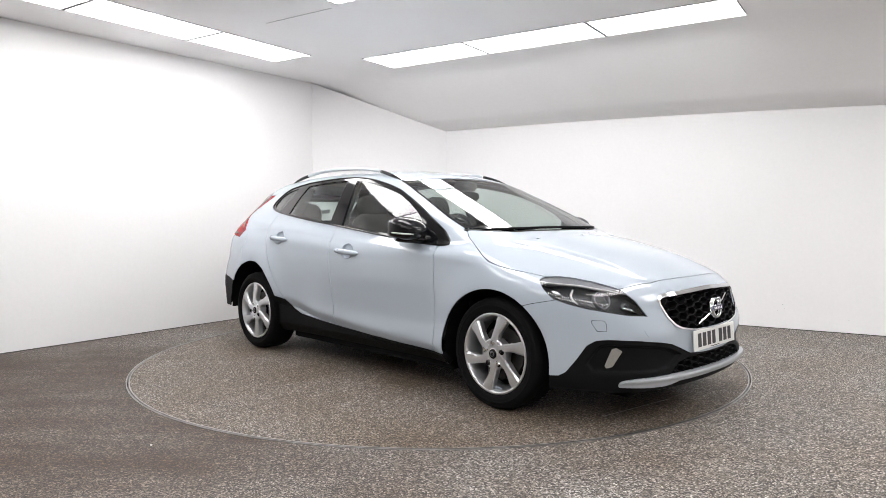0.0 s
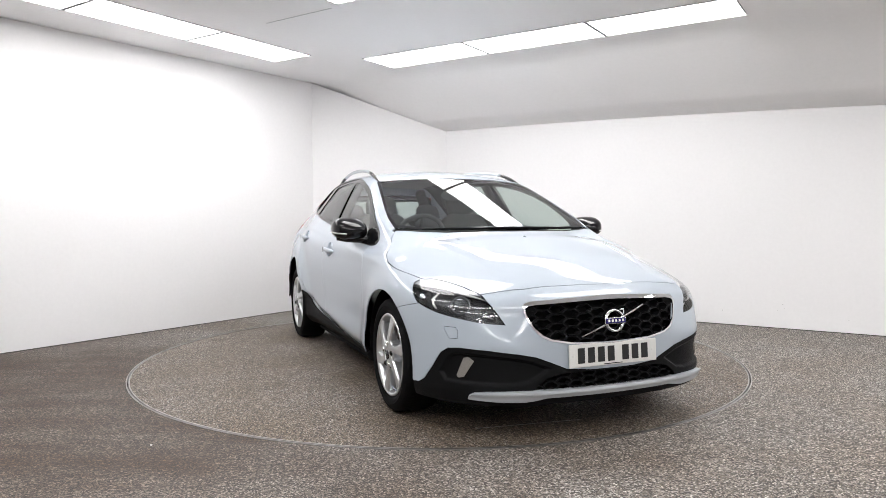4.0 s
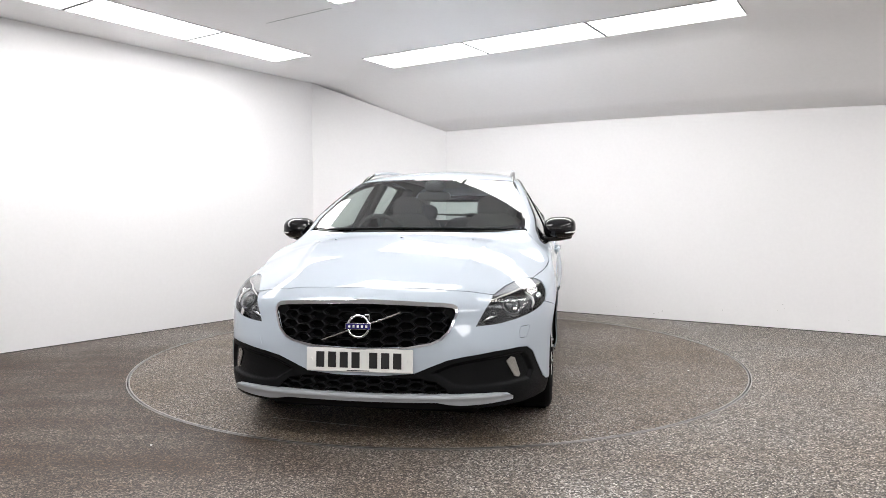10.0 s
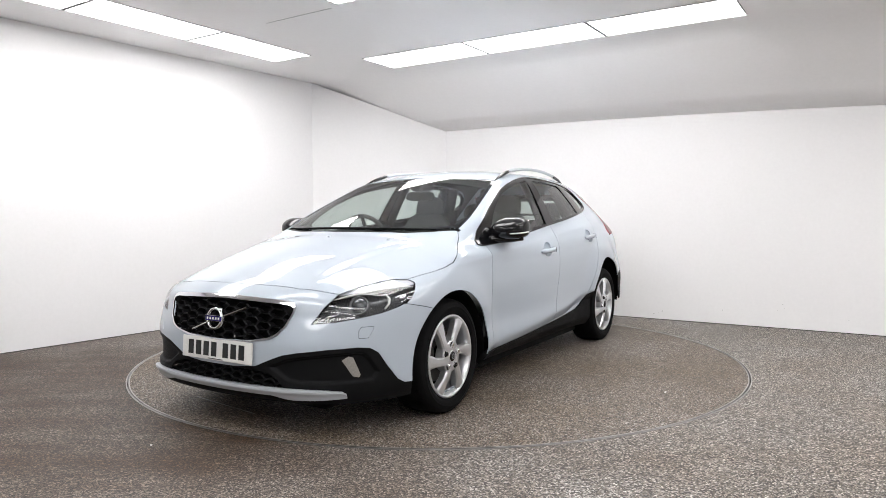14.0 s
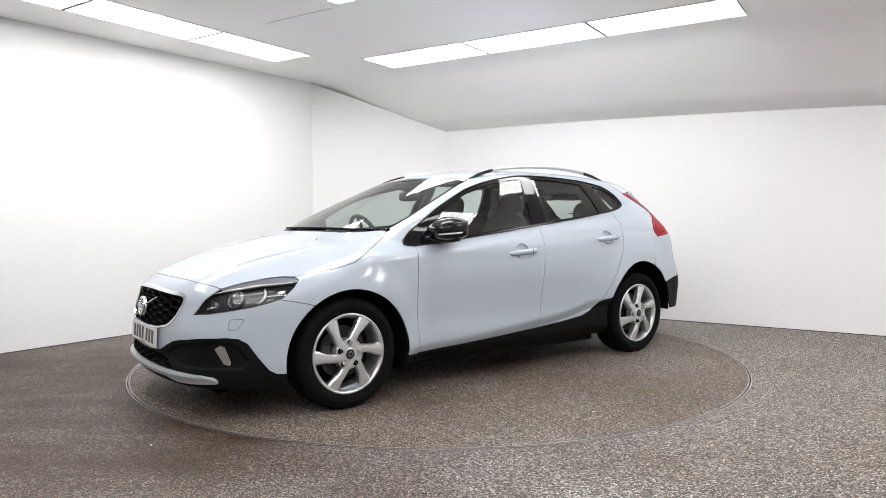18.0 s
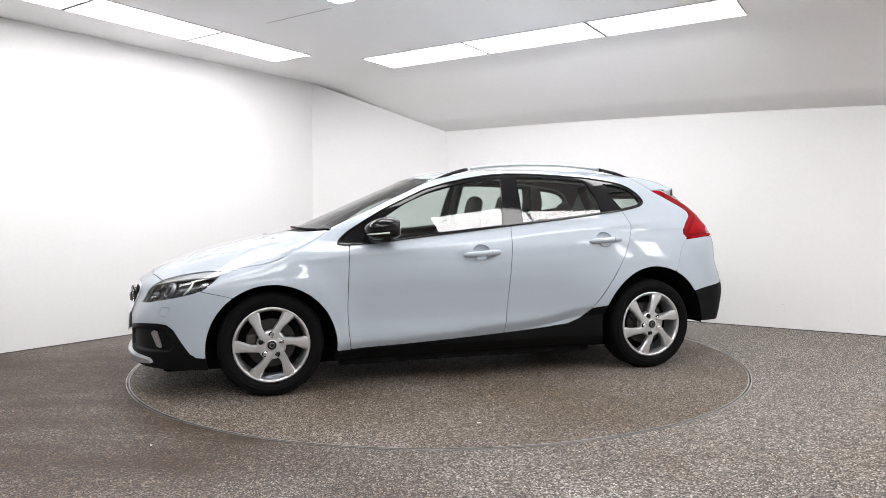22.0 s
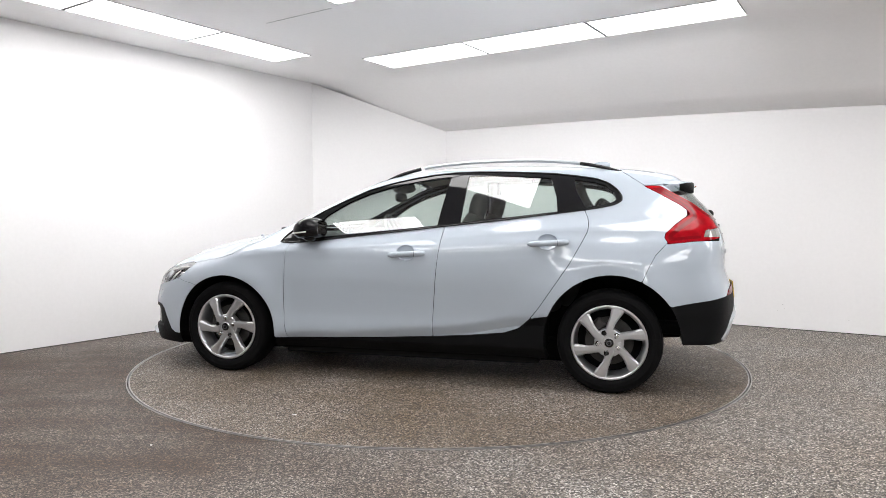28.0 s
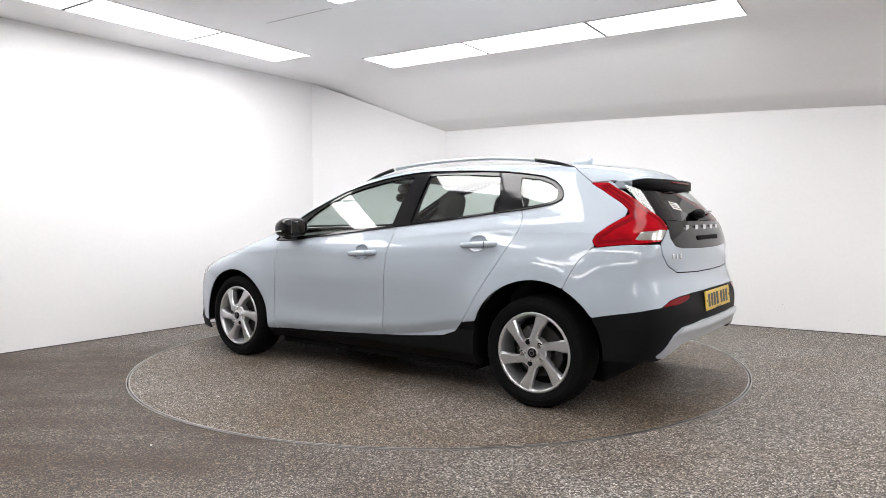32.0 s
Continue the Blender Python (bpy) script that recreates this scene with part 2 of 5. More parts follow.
# dark joints along the foot of the walls, and scuffs low on one of them
for a, b, inward in ((left_far, LEFT_END, LEFT_IN), (LEFT_END, RIGHT_START, cham_in), (RIGHT_START, right_far, RIGHT_IN)):
    foot = part("baseboard", slab([a, b, b + UP * .007, a + UP * .007], inward, .003), JOINT, None, "thin dark joint along the foot of the white wall")
    tagged(foot, category="joint", kind="structure")
wall_e = bpy.data.objects["wall_east"]
rng = random.Random(4)
for s, z in ((3.86, .195), (3.845, .235), (3.80, .17), (2.70, .088), (2.61, .056), (2.66, .075), (4.4, .12), (3.3, .14), (4.9, .2), (2.2, .10), (5.2, .09)):
    p = RIGHT_START + RIGHT_DIR * s + UP * z
    w, h = rng.uniform(.004, .014), rng.uniform(.003, .010)
    q = [p, p + RIGHT_DIR * w, p + RIGHT_DIR * (w + .002) + UP * h, p + UP * (h * .7) + RIGHT_DIR * .003]
    part("scuff", slab(q, RIGHT_IN, .0008), SCUFF, wall_e)


# ceiling light panels: rows of flush glowing diffusers in thin frames, some of them added fill
def light_panel(origin, along, inward, length, width):
    ob = thing("ceiling_light", "flush rectangular white LED ceiling panel, lit; some rows added as fill", "ceiling light", "ceiling light panels")
    o = Vector((origin.x, origin.y, H_CEIL))
    a, w = along * length, inward * width
    g = .006
    q = [o + along * g + inward * g, o + a - along * g + inward * g, o + a + w - along * g - inward * g, o + w + along * g - inward * g]
    part("diffuser", slab([p - UP * .004 for p in q], UP, .003), PANEL, ob)
    bm = bmesh.new()
    t = .011
    for c0, c1, d in ((o, o + w, along), (o + a, o + a + w, -along)):
        pts = [c0 - UP * .0075, c1 - UP * .0075, c1 + d * .010 - UP * .0075, c0 + d * .010 - UP * .0075]
        part("end_strip", slab(pts, UP, .0065), STRIP, ob, "grey joint strip")
    for c0, c1, d in ((o, o + a, inward), (o + w, o + a + w, -inward)):
        pts = [c0 - UP * .007, c1 - UP * .007, c1 + d * t - UP * .007, c0 + d * t - UP * .007]
        sub = slab(pts, UP, .0065)
        tmp = bpy.data.meshes.new("tmp")
        sub.to_mesh(tmp)
        sub.free()
        bm.from_mesh(tmp)
        bpy.data.meshes.remove(tmp)
    part("frame", bm, ALU, ob)
    return ob


def light_row(start, along, inward, width, lengths):
    p = start.copy()
    for s in lengths:
        light_panel(p, along, inward, s - .012, width)
        p = p + along * s


B_DIR, B_IN = Vector((.837, -.547, 0)), Vector((.547, .837, 0))
light_row(Vector((-.765, 1.672, 0)), B_DIR, B_IN, .53, (1.185, 1.19, 1.17))
L_DIR = Vector((.561, .828, 0))
light_row(Vector((-1.673, 1.81, 0)), -L_DIR, Vector((.828, -.561, 0)), .506, (1.062, 1.112, 1.12))
light_row(Vector((-.754, -.108, 0)), B_DIR, -B_IN, .70, (.82, .82))
light_row(Vector((2.36, -.70, 0)), Vector((-.776, -.631, 0)), Vector((.631, -.776, 0)), .42, (.98, .98))
light_row(Vector((-2.15, -1.72, 0)), Vector((1, -.05, 0)).normalized(), Vector((-.05, -1, 0)).normalized(), .36, (1.12,))
# unseen rows added behind the camera to brighten the near side of the car
light_row(Vector((-1.7, -2.75, 0)), B_DIR, -B_IN, .53, (1.185, 1.19, 1.17))
light_row(Vector((-2.6, -4.9, 0)), B_DIR, -B_IN, .53, (1.185, 1.19, 1.19, 1.17))
# two more added rows join those into a loop for the paint to mirror
light_row(Vector((-2.0, -3.25, 0)), Vector((-.43, -.903, 0)), Vector((-.903, .43, 0)), .45, (.82, .82))
light_row(Vector((1.55, -4.65, 0)), Vector((-.20, -.98, 0)), Vector((.98, -.2, 0)), .5, (.9, .9))
# unseen rows added to brighten the wall and floor on the right
light_row(Vector((3.55, -1.55, 0)), B_DIR, B_IN, .53, (1.185, 1.19, 1.17))
light_row(Vector((3.15, -1.95, 0)), B_DIR, -B_IN, .53, (1.185, 1.17))

# ---- car surface: one implicit hull, from which every panel is cut ----
def spline(x, knots):
    """Smooth curve through (position, value) pairs, flat past its ends."""
    k = np.array(knots, float)
    k = k[np.argsort(k[:, 0])]
    X, Y = k[:, 0], k[:, 1]
    h = np.diff(X)
    s = np.diff(Y) / h
    m = np.empty(len(X))
    m[1:-1] = (s[:-1] * h[1:] + s[1:] * h[:-1]) / (h[:-1] + h[1:])
    m[0], m[-1] = s[0], s[-1]
    x = np.clip(x, X[0], X[-1])
    i = np.clip(np.searchsorted(X, x) - 1, 0, len(X) - 2)
    t = (x - X[i]) / h[i]
    a, b = m[i] * h[i], m[i + 1] * h[i]
    return Y[i] + t * a + t * t * (3 * (Y[i + 1] - Y[i]) - 2 * a - b) + t ** 3 * (a + b - 2 * (Y[i + 1] - Y[i]))


FLANK = [(.10, .80), (.18, .845), (.25, .872), (.33, .877), (.45, .872), (.58, .880), (.70, .889), (.80, .884), (.88, .868), (.95, .828),
         (1.02, .788), (1.10, .752), (1.20, .705), (1.30, .652), (1.38, .600), (1.46, .53), (1.6, .40)]
NOSE = [(.10, 2.10), (.18, 2.17), (.25, 2.195), (.35, 2.195), (.50, 2.19), (.60, 2.18), (.68, 2.155), (.74, 2.11), (.80, 2.06), (.95, 1.95)]
TAIL = [(.10, -1.95), (.22, -2.01), (.32, -2.06), (.45, -2.095), (.56, -2.105), (.64, -2.09), (.75, -2.055), (.90, -2.048), (1.0, -2.022), (1.1, -1.965), (1.2, -1.885), (1.33, -1.785), (1.5, -1.67)]
RIDGE = [(-2.3, 1.10), (-1.95, 1.30), (-1.80, 1.355), (-1.55, 1.405), (-1.2, 1.438), (-.8, 1.456), (-.4, 1.458), (0, 1.437), (.252, 1.385), (.45, 1.305), (.602, 1.240), (.8, 1.152),
         (.953, 1.082), (1.10, 1.022), (1.2, .990), (1.3, .966), (1.5, .920), (1.75, .856), (1.95, .790), (2.09, .735), (2.2, .68)]


def step(v, a, b):
    t = np.clip((v - a) / (b - a), 0, 1)
    return t * t * (3 - 2 * t)


def ramp(v, k=.022):
    """Zero below zero, then rising straight, with a soft knee."""
    return k * np.log1p(np.exp(np.clip(v / k, -30, 30)))


# wheel arch flares: centre x, z, radius of the lip and of the foot, slope, hollow above
FLARES = [(-1.335, .325, .475, .635, .25, .016), (1.318, .298, .435, .545, .20, .006)]


def hull(x, y, z):
    """Negative inside the car's skin, positive outside."""
    y = np.abs(y)
    front = np.maximum(x - 1.05, 0)
    back = np.maximum(-x - .75, 0)
    up = np.clip((z - .5) / .9, 0, 1)
    lift = .05 * step(-x, -.1, 1.2) * step(z, .60, .80) * (1 - step(z, .98, 1.30))
    half = spline(z - lift, FLANK) - front ** 2 * .05 - back ** 2 * (.02 + .10 * up) - np.maximum(-x + .1, 0) * .045 * np.clip((z - 1.0) / .4, 0, 1)
    half = half + .016 * np.exp(-((np.abs(x) - 1.33) / .36) ** 2) * (1 - step(z, .5, .8))
    half = half + np.exp(-((x + 1.42) / .30) ** 2) * (-.009)
    half = half + np.exp(-((x - 1.22) / .26) ** 2) * (.006 * (1 - step(z, .66, .92)) - .007)
    for wheel_x, wheel_z, rim, crest, slope, dip in FLARES:
        r = np.hypot(x - wheel_x, z - wheel_z)
        half = half + slope * (ramp(crest - r) - ramp(rim - r)) * (1 - step(-x, 1.50, 1.85)) * (1 - .6 * step(x, -1.05, -.8) * (x < 0)) - dip * np.exp(-((x - wheel_x) / .45) ** 2) * step(z, .58, .75) * (1 - step(z, .94, 1.06))
    half = half - .045 * step(z, .86, .95) * np.exp(-((x - 1.02) / .26) ** 2) * (1 - step(z, 1.0, 1.15))
    rise = .847 + (.951 - np.clip(x, -1.65, 1.3)) * .0865
    half = half + .009 * np.exp(-np.sqrt((z - rise) ** 2 + .008 ** 2) / .05) * step(x, -1.75, -1.5) * (1 - step(x, 1.15, 1.4))
    low = spline(x, [(-.9, .47), (-.765, .459), (-.45, .402), (-.198, .376), (.29, .331), (.825, .308), (1.0, .30)])
    half = half - .62 * np.clip(.008 * np.log1p(np.exp(np.clip((low - z) / .008, -30, 30))), 0, .06) * step(x, -1.05, -.9) * (1 - step(x, .85, 1.0))
    half = half - .55 * np.clip(.262 - z, 0, .12) * (1 - step(np.abs(x), .95, 1.1))
    f_side = (y - half) * .96
    brow = step(z, .46, .62)
    f_nose = (x - spline(z, NOSE) + .20 * y ** 2 + .68 * y ** 6 + brow * .034 * np.exp(-((y - .55) / .2) ** 2)) * .8
    f_tail = (spline(z, TAIL) - x + .10 * y ** 2 + .14 * y ** 4) * .9
    edge = .62 - .24 * np.clip(x - 1.3, 0, .8)
    fall = .26 * .03 * np.log1p(np.exp(np.clip((y - edge) / .03, -30, 30)))
    bonnet = step(x, 1.15, 1.4)
    fold = .565 - .17 * np.clip(x - 1.15, 0, .9)
    crease = .012 * (step(fold + .028 - y, 0, .056) - .5) * step(x, 1.18, 1.36) * (1 - step(x, 1.72, 1.98))
    f_top = (z - crease - spline(x, RIDGE) + (.14 - .045 * bonnet) * y ** 2 + fall * bonnet) * .92

    def blend(a, b, k):
        m = np.maximum(a, b)
        return m + k * np.log(np.exp((a - m) / k) + np.exp((b - m) / k))
    ends = blend(blend(f_side, f_tail, .045), f_nose, .026)
    return blend(ends, f_top, .022) - .003


def normal(p):
    e = 1e-3
    g = np.stack([hull(p[:, 0] + e * a, p[:, 1] + e * b, p[:, 2] + e * c) - hull(p[:, 0] - e * a, p[:, 1] - e * b, p[:, 2] - e * c)
                  for a, b, c in ((1, 0, 0), (0, 1, 0), (0, 0, 1))], 1)
    return g / np.linalg.norm(g, axis=1, keepdims=True)


def flat(view, p):
    """The hull's points in the plane of a view: "side" x, z; "top" x, y; "nose" and "tail" angle, z; "round" x, angle over the axle line."""
    p = np.asarray(p, float)
    x, y, z = p[:, 0], np.abs(p[:, 1]), p[:, 2]
    return np.stack({"side": (x, z), "top": (x, y), "nose": (np.arctan2(y, x - 1), z), "tail": (np.arctan2(y, -x - 1), z), "round": (x, np.arctan2(z - .55, y))}[view], 1)


def onto(view, u, v):
    """The points of the hull under points of a view."""
    u, v = np.asarray(u, float), np.asarray(v, float)
    zero = 0 * u
    if view == "side":
        o, d = np.stack([u, zero, v], 1), np.stack([zero, zero + 1, zero], 1)
    elif view == "top":
        o, d = np.stack([u, v, zero + .3], 1), np.stack([zero, zero, zero + 1], 1)
    elif view == "nose":
        o, d = np.stack([zero + 1.0, zero, v], 1), np.stack([np.cos(u), np.sin(u), zero], 1)
    elif view == "tail":
        o, d = np.stack([zero - 1.0, zero, v], 1), np.stack([-np.cos(u), np.sin(u), zero], 1)
    else:
        o, d = np.stack([u, zero, zero + .55], 1), np.stack([zero, np.cos(v), np.sin(v)], 1)
    lo, hi = zero.copy(), zero + 1.6
    for _ in range(24):
        mid = (lo + hi) / 2
        p = o + d * mid[:, None]
        inside = hull(p[:, 0], p[:, 1], p[:, 2]) < 0
        lo, hi = np.where(inside, mid, lo), np.where(inside, hi, mid)
    return o + d * lo[:, None]



# ---- car materials ----
PAINT = material("ice_blue_paint", (.412, .464, .526), .5, .0, spec=.2, grain=.03, grain_size=1400, coat=1.0)
PLASTIC = material("black_textured_plastic", (.0055, .0057, .0064), .55, spec=.10, grain=.15, grain_size=700, bump=.25, stain=.1)
GLOSS = material("gloss_black_trim", (.006, .006, .007), .04, spec=.35)
TRIM = material("gloss_black_pillar", (.005, .005, .006), .06, spec=.35)
RUBBER = material("tyre_rubber", (.0055, .0055, .006), .75, spec=.08, grain=.2, grain_size=300, bump=.2, stain=.15, mottle=9)
CHROME = material("chrome", (.80, .81, .83), .08, 1.0)
SILVER = material("silver_satin_paint", (.51, .54, .58), .34, .4, grain=.03, grain_size=800, coat=.3)
ALLOY = material("machined_alloy", (.64, .65, .67), .32, .85, grain=.04, grain_size=500)
DISCM = material("brake_steel", (.045, .042, .04), .5, .4, grain=.2, grain_size=200)
BADGE_GREY = material("grey_badge_print", (.16, .16, .17), .3, .6)
RED = material("red_lens", (.31, .004, .009), .10, spec=.09, grain=.12, grain_size=220, stain=.25, mottle=14)
CLOTH = material("charcoal_upholstery", (.030, .030, .032), .8, grain=.2, grain_size=500, bump=.3, stain=.1)
GREYCLOTH = material("grey_upholstery", (.10, .098, .095), .8, grain=.15, grain_size=500, bump=.3, stain=.1)
LINER = material("pale_headliner", (.40, .39, .37), .8, grain=.05, grain_size=400)
DASH = material("dashboard_plastic", (.022, .022, .023), .6, grain=.15, grain_size=600, bump=.2)
PLATE_W = material("white_reflective_plate", (.72, .72, .70), .35, grain=.03, grain_size=900)
PLATE_Y = material("yellow_reflective_plate", (.62, .42, .04), .35, grain=.03, grain_size=900)
INK = material("black_ink", (.012, .012, .013), .4)
BLUE = material("blue_badge_enamel", (.012, .011, .11), .2, coat=.4)
PAPER = material("white_sticker", (.72, .73, .72), .5, grain=.03, grain_size=300)
LENSM = material("projector_lens", (.05, .055, .06), .05, .2, coat=1.0)
AMBER = material("pale_lens", (.36, .35, .33), .2, .5, grain=.2, grain_size=300, coat=.8)


def glass_material(name, tint, gloss=.03, mirror=.06):
    """Thin pane: what lies behind it shows tinted, and it mirrors more at a slant."""
    m = bpy.data.materials.new(name)
    m.use_nodes = True
    nt = m.node_tree
    nt.nodes.remove(nt.nodes["Principled BSDF"])
    out = nt.nodes["Material Output"]
    tr = nt.nodes.new("ShaderNodeBsdfTransparent")
    tr.inputs["Color"].default_value = (*tint, 1)
    gl = nt.nodes.new("ShaderNodeBsdfGlossy")
    gl.inputs["Roughness"].default_value = gloss
    lw = nt.nodes.new("ShaderNodeLayerWeight")
    lw.inputs["Blend"].default_value = .5
    p5 = nt.nodes.new("ShaderNodeMath")
    p5.operation, p5.inputs[1].default_value = "POWER", 5.0
    nt.links.new(lw.outputs["Facing"], p5.inputs[0])
    fr = nt.nodes.new("ShaderNodeMath")
    fr.operation, fr.inputs[1].default_value, fr.inputs[2].default_value = "MULTIPLY_ADD", 1 - mirror, mirror
    nt.links.new(p5.outputs[0], fr.inputs[0])
    mx = nt.nodes.new("ShaderNodeMixShader")
    nt.links.new(fr.outputs[0], mx.inputs[0])
    nt.links.new(tr.outputs[0], mx.inputs[1])
    nt.links.new(gl.outputs[0], mx.inputs[2])
    nt.links.new(mx.outputs[0], out.inputs["Surface"])
    return m


GLASS = glass_material("window_glass", (.78, .85, .82), .005, .10)
REARGLASS = glass_material("rear_window_glass", (.60, .66, .64), .005, .075)
COVER = glass_material("clear_lamp_cover", (.93, .94, .95), .005, .05)

# ---- outlines of the panels, in metres on the side (x, z) or top (x, y), or as angle and height round the nose and tail ----
DLO = [(.911, .922), (.868, .915), (.663, .927), (.479, .95), (.108, .988), (-.267, 1.03), (-.646, 1.069), (-1.032, 1.116), (-1.171, 1.132), (-1.272, 1.148), (-1.356, 1.168),
       (-1.39, 1.191), (-1.388, 1.223), (-1.356, 1.266), (-1.303, 1.306), (-1.227, 1.334), (-1.108, 1.353), (-.95, 1.372), (-.713, 1.386), (-.476, 1.393), (-.318, 1.392),
       (-.161, 1.378), (-.004, 1.353), (.15, 1.32), (.303, 1.276), (.454, 1.209), (.602, 1.14), (.73, 1.067), (.841, .999), (.9, .947)]
GLASS_F = [(.696, .95), (.517, .965), (.295, .985), (.109, 1.004), (-.079, 1.022), (-.214, 1.036), (-.236, 1.185), (-.269, 1.362), (-.16, 1.353), (-.004, 1.328), (.15, 1.295), (.302, 1.251),
           (.452, 1.186), (.58, 1.106), (.66, 1.03)]
GLASS_R = [(-.365, 1.053), (-.533, 1.071), (-.724, 1.091), (-.995, 1.122), (-.98, 1.228), (-.936, 1.345), (-.709, 1.362), (-.552, 1.368), (-.387, 1.368)]
GLASS_Q = [(-1.169, 1.146), (-1.255, 1.161), (-1.326, 1.177), (-1.359, 1.199), (-1.34, 1.25), (-1.291, 1.288), (-1.215, 1.314), (-1.084, 1.332), (-1.109, 1.248)]
DOOR_F = [(.837, .93), (.848, .829), (.854, .701), (.861, .515), (.854, .367), (.84, .263), (.475, .275), (.143, .29), (-.198, .309), (-.201, .387), (-.215, .555), (-.235, .778),
          (-.257, .96), (-.275, 1.06), (-.275, 1.2), (.6, 1.05), (.83, .95)]
DOOR_R = [(-.198, .309), (-.45, .328), (-.672, .351), (-.765, .385), (-.832, .444), (-.893, .519), (-.982, .65), (-1.082, .798), (-1.152, .926), (-1.188, 1.0), (-1.193, 1.04), (-1.185, 1.085),
          (-1.162, 1.135), (-1.1, 1.25), (-.275, 1.25), (-.275, 1.06), (-.257, .96), (-.235, .778), (-.215, .555), (-.201, .387)]
SILL_TOP = [(1.0, .263), (.84, .261), (.475, .273), (.143, .288), (-.198, .307), (-.45, .326), (-.672, .347), (-.765, .380), (-.832, .440), (-.865, .458), (-.99, .478), (-1.06, .50)]
SILL = SILL_TOP + [(-1.06, .12), (1.0, .12)]
HOOD = [(2.062, -.2), (2.062, 0), (2.061, .041), (2.052, .22), (2.032, .411), (1.983, .549), (1.96, .608), (1.935, .63), (1.859, .668), (1.769, .713), (1.691, .757), (1.61, .788), (1.507, .817), (1.451, .833), (1.342, .853),
        (1.27, .861), (1.204, .845), (1.142, .81), (1.077, .774), (1.014, .747), (.962, .706), (1.05, .56), (1.115, .42), (1.152, .25), (1.175, .069), (1.178, 0), (1.178, -.2)]
COWL = [(1.178, -.2), (1.178, 0), (1.172, .069), (1.15, .25), (1.115, .42), (1.055, .56), (.972, .715), (.945, .722), (.935, .705), (1.02, .55), (1.07, .42), (1.10, .25), (1.12, .07), (1.122, -.2)]
SCREEN = [(1.118, -.2), (1.118, .07), (1.098, .25), (1.066, .42), (1.016, .55), (.93, .70), (.80, .699), (.683, .681), (.447, .636), (.215, .588), (.255, .45), (.275, .348), (.29, .10), (.29, -.2)]
SCREEN_IN = [(1.085, -.2), (1.085, .07), (1.068, .25), (1.036, .42), (.99, .535), (.905, .675), (.80, .680), (.683, .663), (.447, .618), (.248, .572), (.265, .45), (.28, .30), (.28, .16), (.32, .13), (.325, -.2)]
ROOF = [(.284, -.2), (.284, .10), (.27, .348), (.25, .45), (.21, .578), (-.05, .562), (-.6, .525), (-1.12, .466), (-1.40, .446), (-1.47, .46), (-1.47, -.2)]
HEAD = [(.461, .572), (.556, .58), (.647, .598), (.745, .618), (.831, .643), (.882, .666), (.921, .713), (.939, .752), (.911, .766), (.84, .771), (.752, .761), (.661, .743), (.593, .721), (.561, .707), (.511, .653)]
GRILLE = [(-.05, .694), (.045, .693), (.197, .687), (.338, .678), (.376, .673), (.390, .662), (.391, .645), (.385, .620), (.355, .556), (.322, .517), (.285, .497), (.192, .477), (.049, .470), (-.05, .470)]
GRILLE_IN = [(-.05, .677), (.046, .676), (.195, .671), (.334, .663), (.371, .657), (.383, .647), (.381, .625), (.350, .559), (.316, .522), (.276, .501), (.18, .482), (.049, .475), (-.05, .475)]
CLAD_F = [(-.05, .345), (.10, .345), (.216, .357), (.278, .389), (.343, .420), (.409, .436), (.53, .454), (.644, .461), (.695, .455), (.732, .428), (.772, .355), (.818, .284), (.85, .262), (.95, .254), (1.1, .25),
          (1.1, .1), (-.05, .1)]
INTAKE = [(-.05, .338), (.15, .338), (.235, .335), (.30, .318), (.335, .285), (.35, .262), (-.05, .262)]
SKID_F = [(-.05, .262), (.30, .262), (.409, .262), (.529, .258), (.585, .250), (.602, .238), (.605, .222), (.485, .214), (.392, .212), (.352, .217), (.302, .228), (-.05, .228)]
FOG = [(.585, .400), (.612, .419), (.632, .412), (.662, .326), (.655, .312), (.628, .320)]
WASHER = [(.652, .54), (.662, .557), (.712, .558), (.714, .548), (.690, .503), (.652, .503)]
TOW = [(.494, .509), (.453, .511), (.431, .466), (.473, .464)]
TAIL_LAMP = [(.799, 1.287), (.691, 1.285), (.653, 1.237), (.602, 1.172), (.572, 1.118), (.522, 1.078), (.503, 1.023), (.579, .954), (.76, .939), (.877, .923), (.884, .959), (.865, .99), (.792, 1.04),
             (.715, 1.083), (.679, 1.102), (.671, 1.124), (.685, 1.165), (.743, 1.238)]
TAIL_CLEAR = [(.673, 1.006), (.52, 1.017), (.575, .963), (.71, .963)]
REAR_GLASS = [(-.05, 1.066), (.2, 1.066), (.50, 1.072), (.515, 1.082), (.562, 1.12), (.592, 1.176), (.643, 1.24), (.67, 1.30), (.60, 1.42), (-.05, 1.44)]
GATE_BLACK = [(-.05, 1.062), (.2, 1.062), (.50, 1.066), (.497, 1.023), (.507, .971), (.472, .926), (.411, .913), (.2, .907), (-.05, .904)]
GATE = [(-.05, 1.062), (.50, 1.062), (.53, 1.0), (.587, .945), (.585, .883), (.544, .821), (.466, .781), (.256, .772), (-.05, .770)]
CLAD_R = [(1.15, .525), (.926, .545), (.79, .578), (.681, .603), (.623, .608), (.563, .642), (.495, .655), (.353, .664), (.05, .668), (-.05, .668), (-.05, .10), (1.15, .10)]
REFLECTOR = [(.62, .61), (.563, .642), (.495, .652), (.368, .659), (.421, .632), (.506, .614)]
SKID_R = [(-.05, .508), (.281, .507), (.484, .491), (.544, .455), (.591, .389), (.651, .343), (.600, .338), (.545, .366), (.485, .398), (.40, .410), (.214, .414), (-.05, .416)]
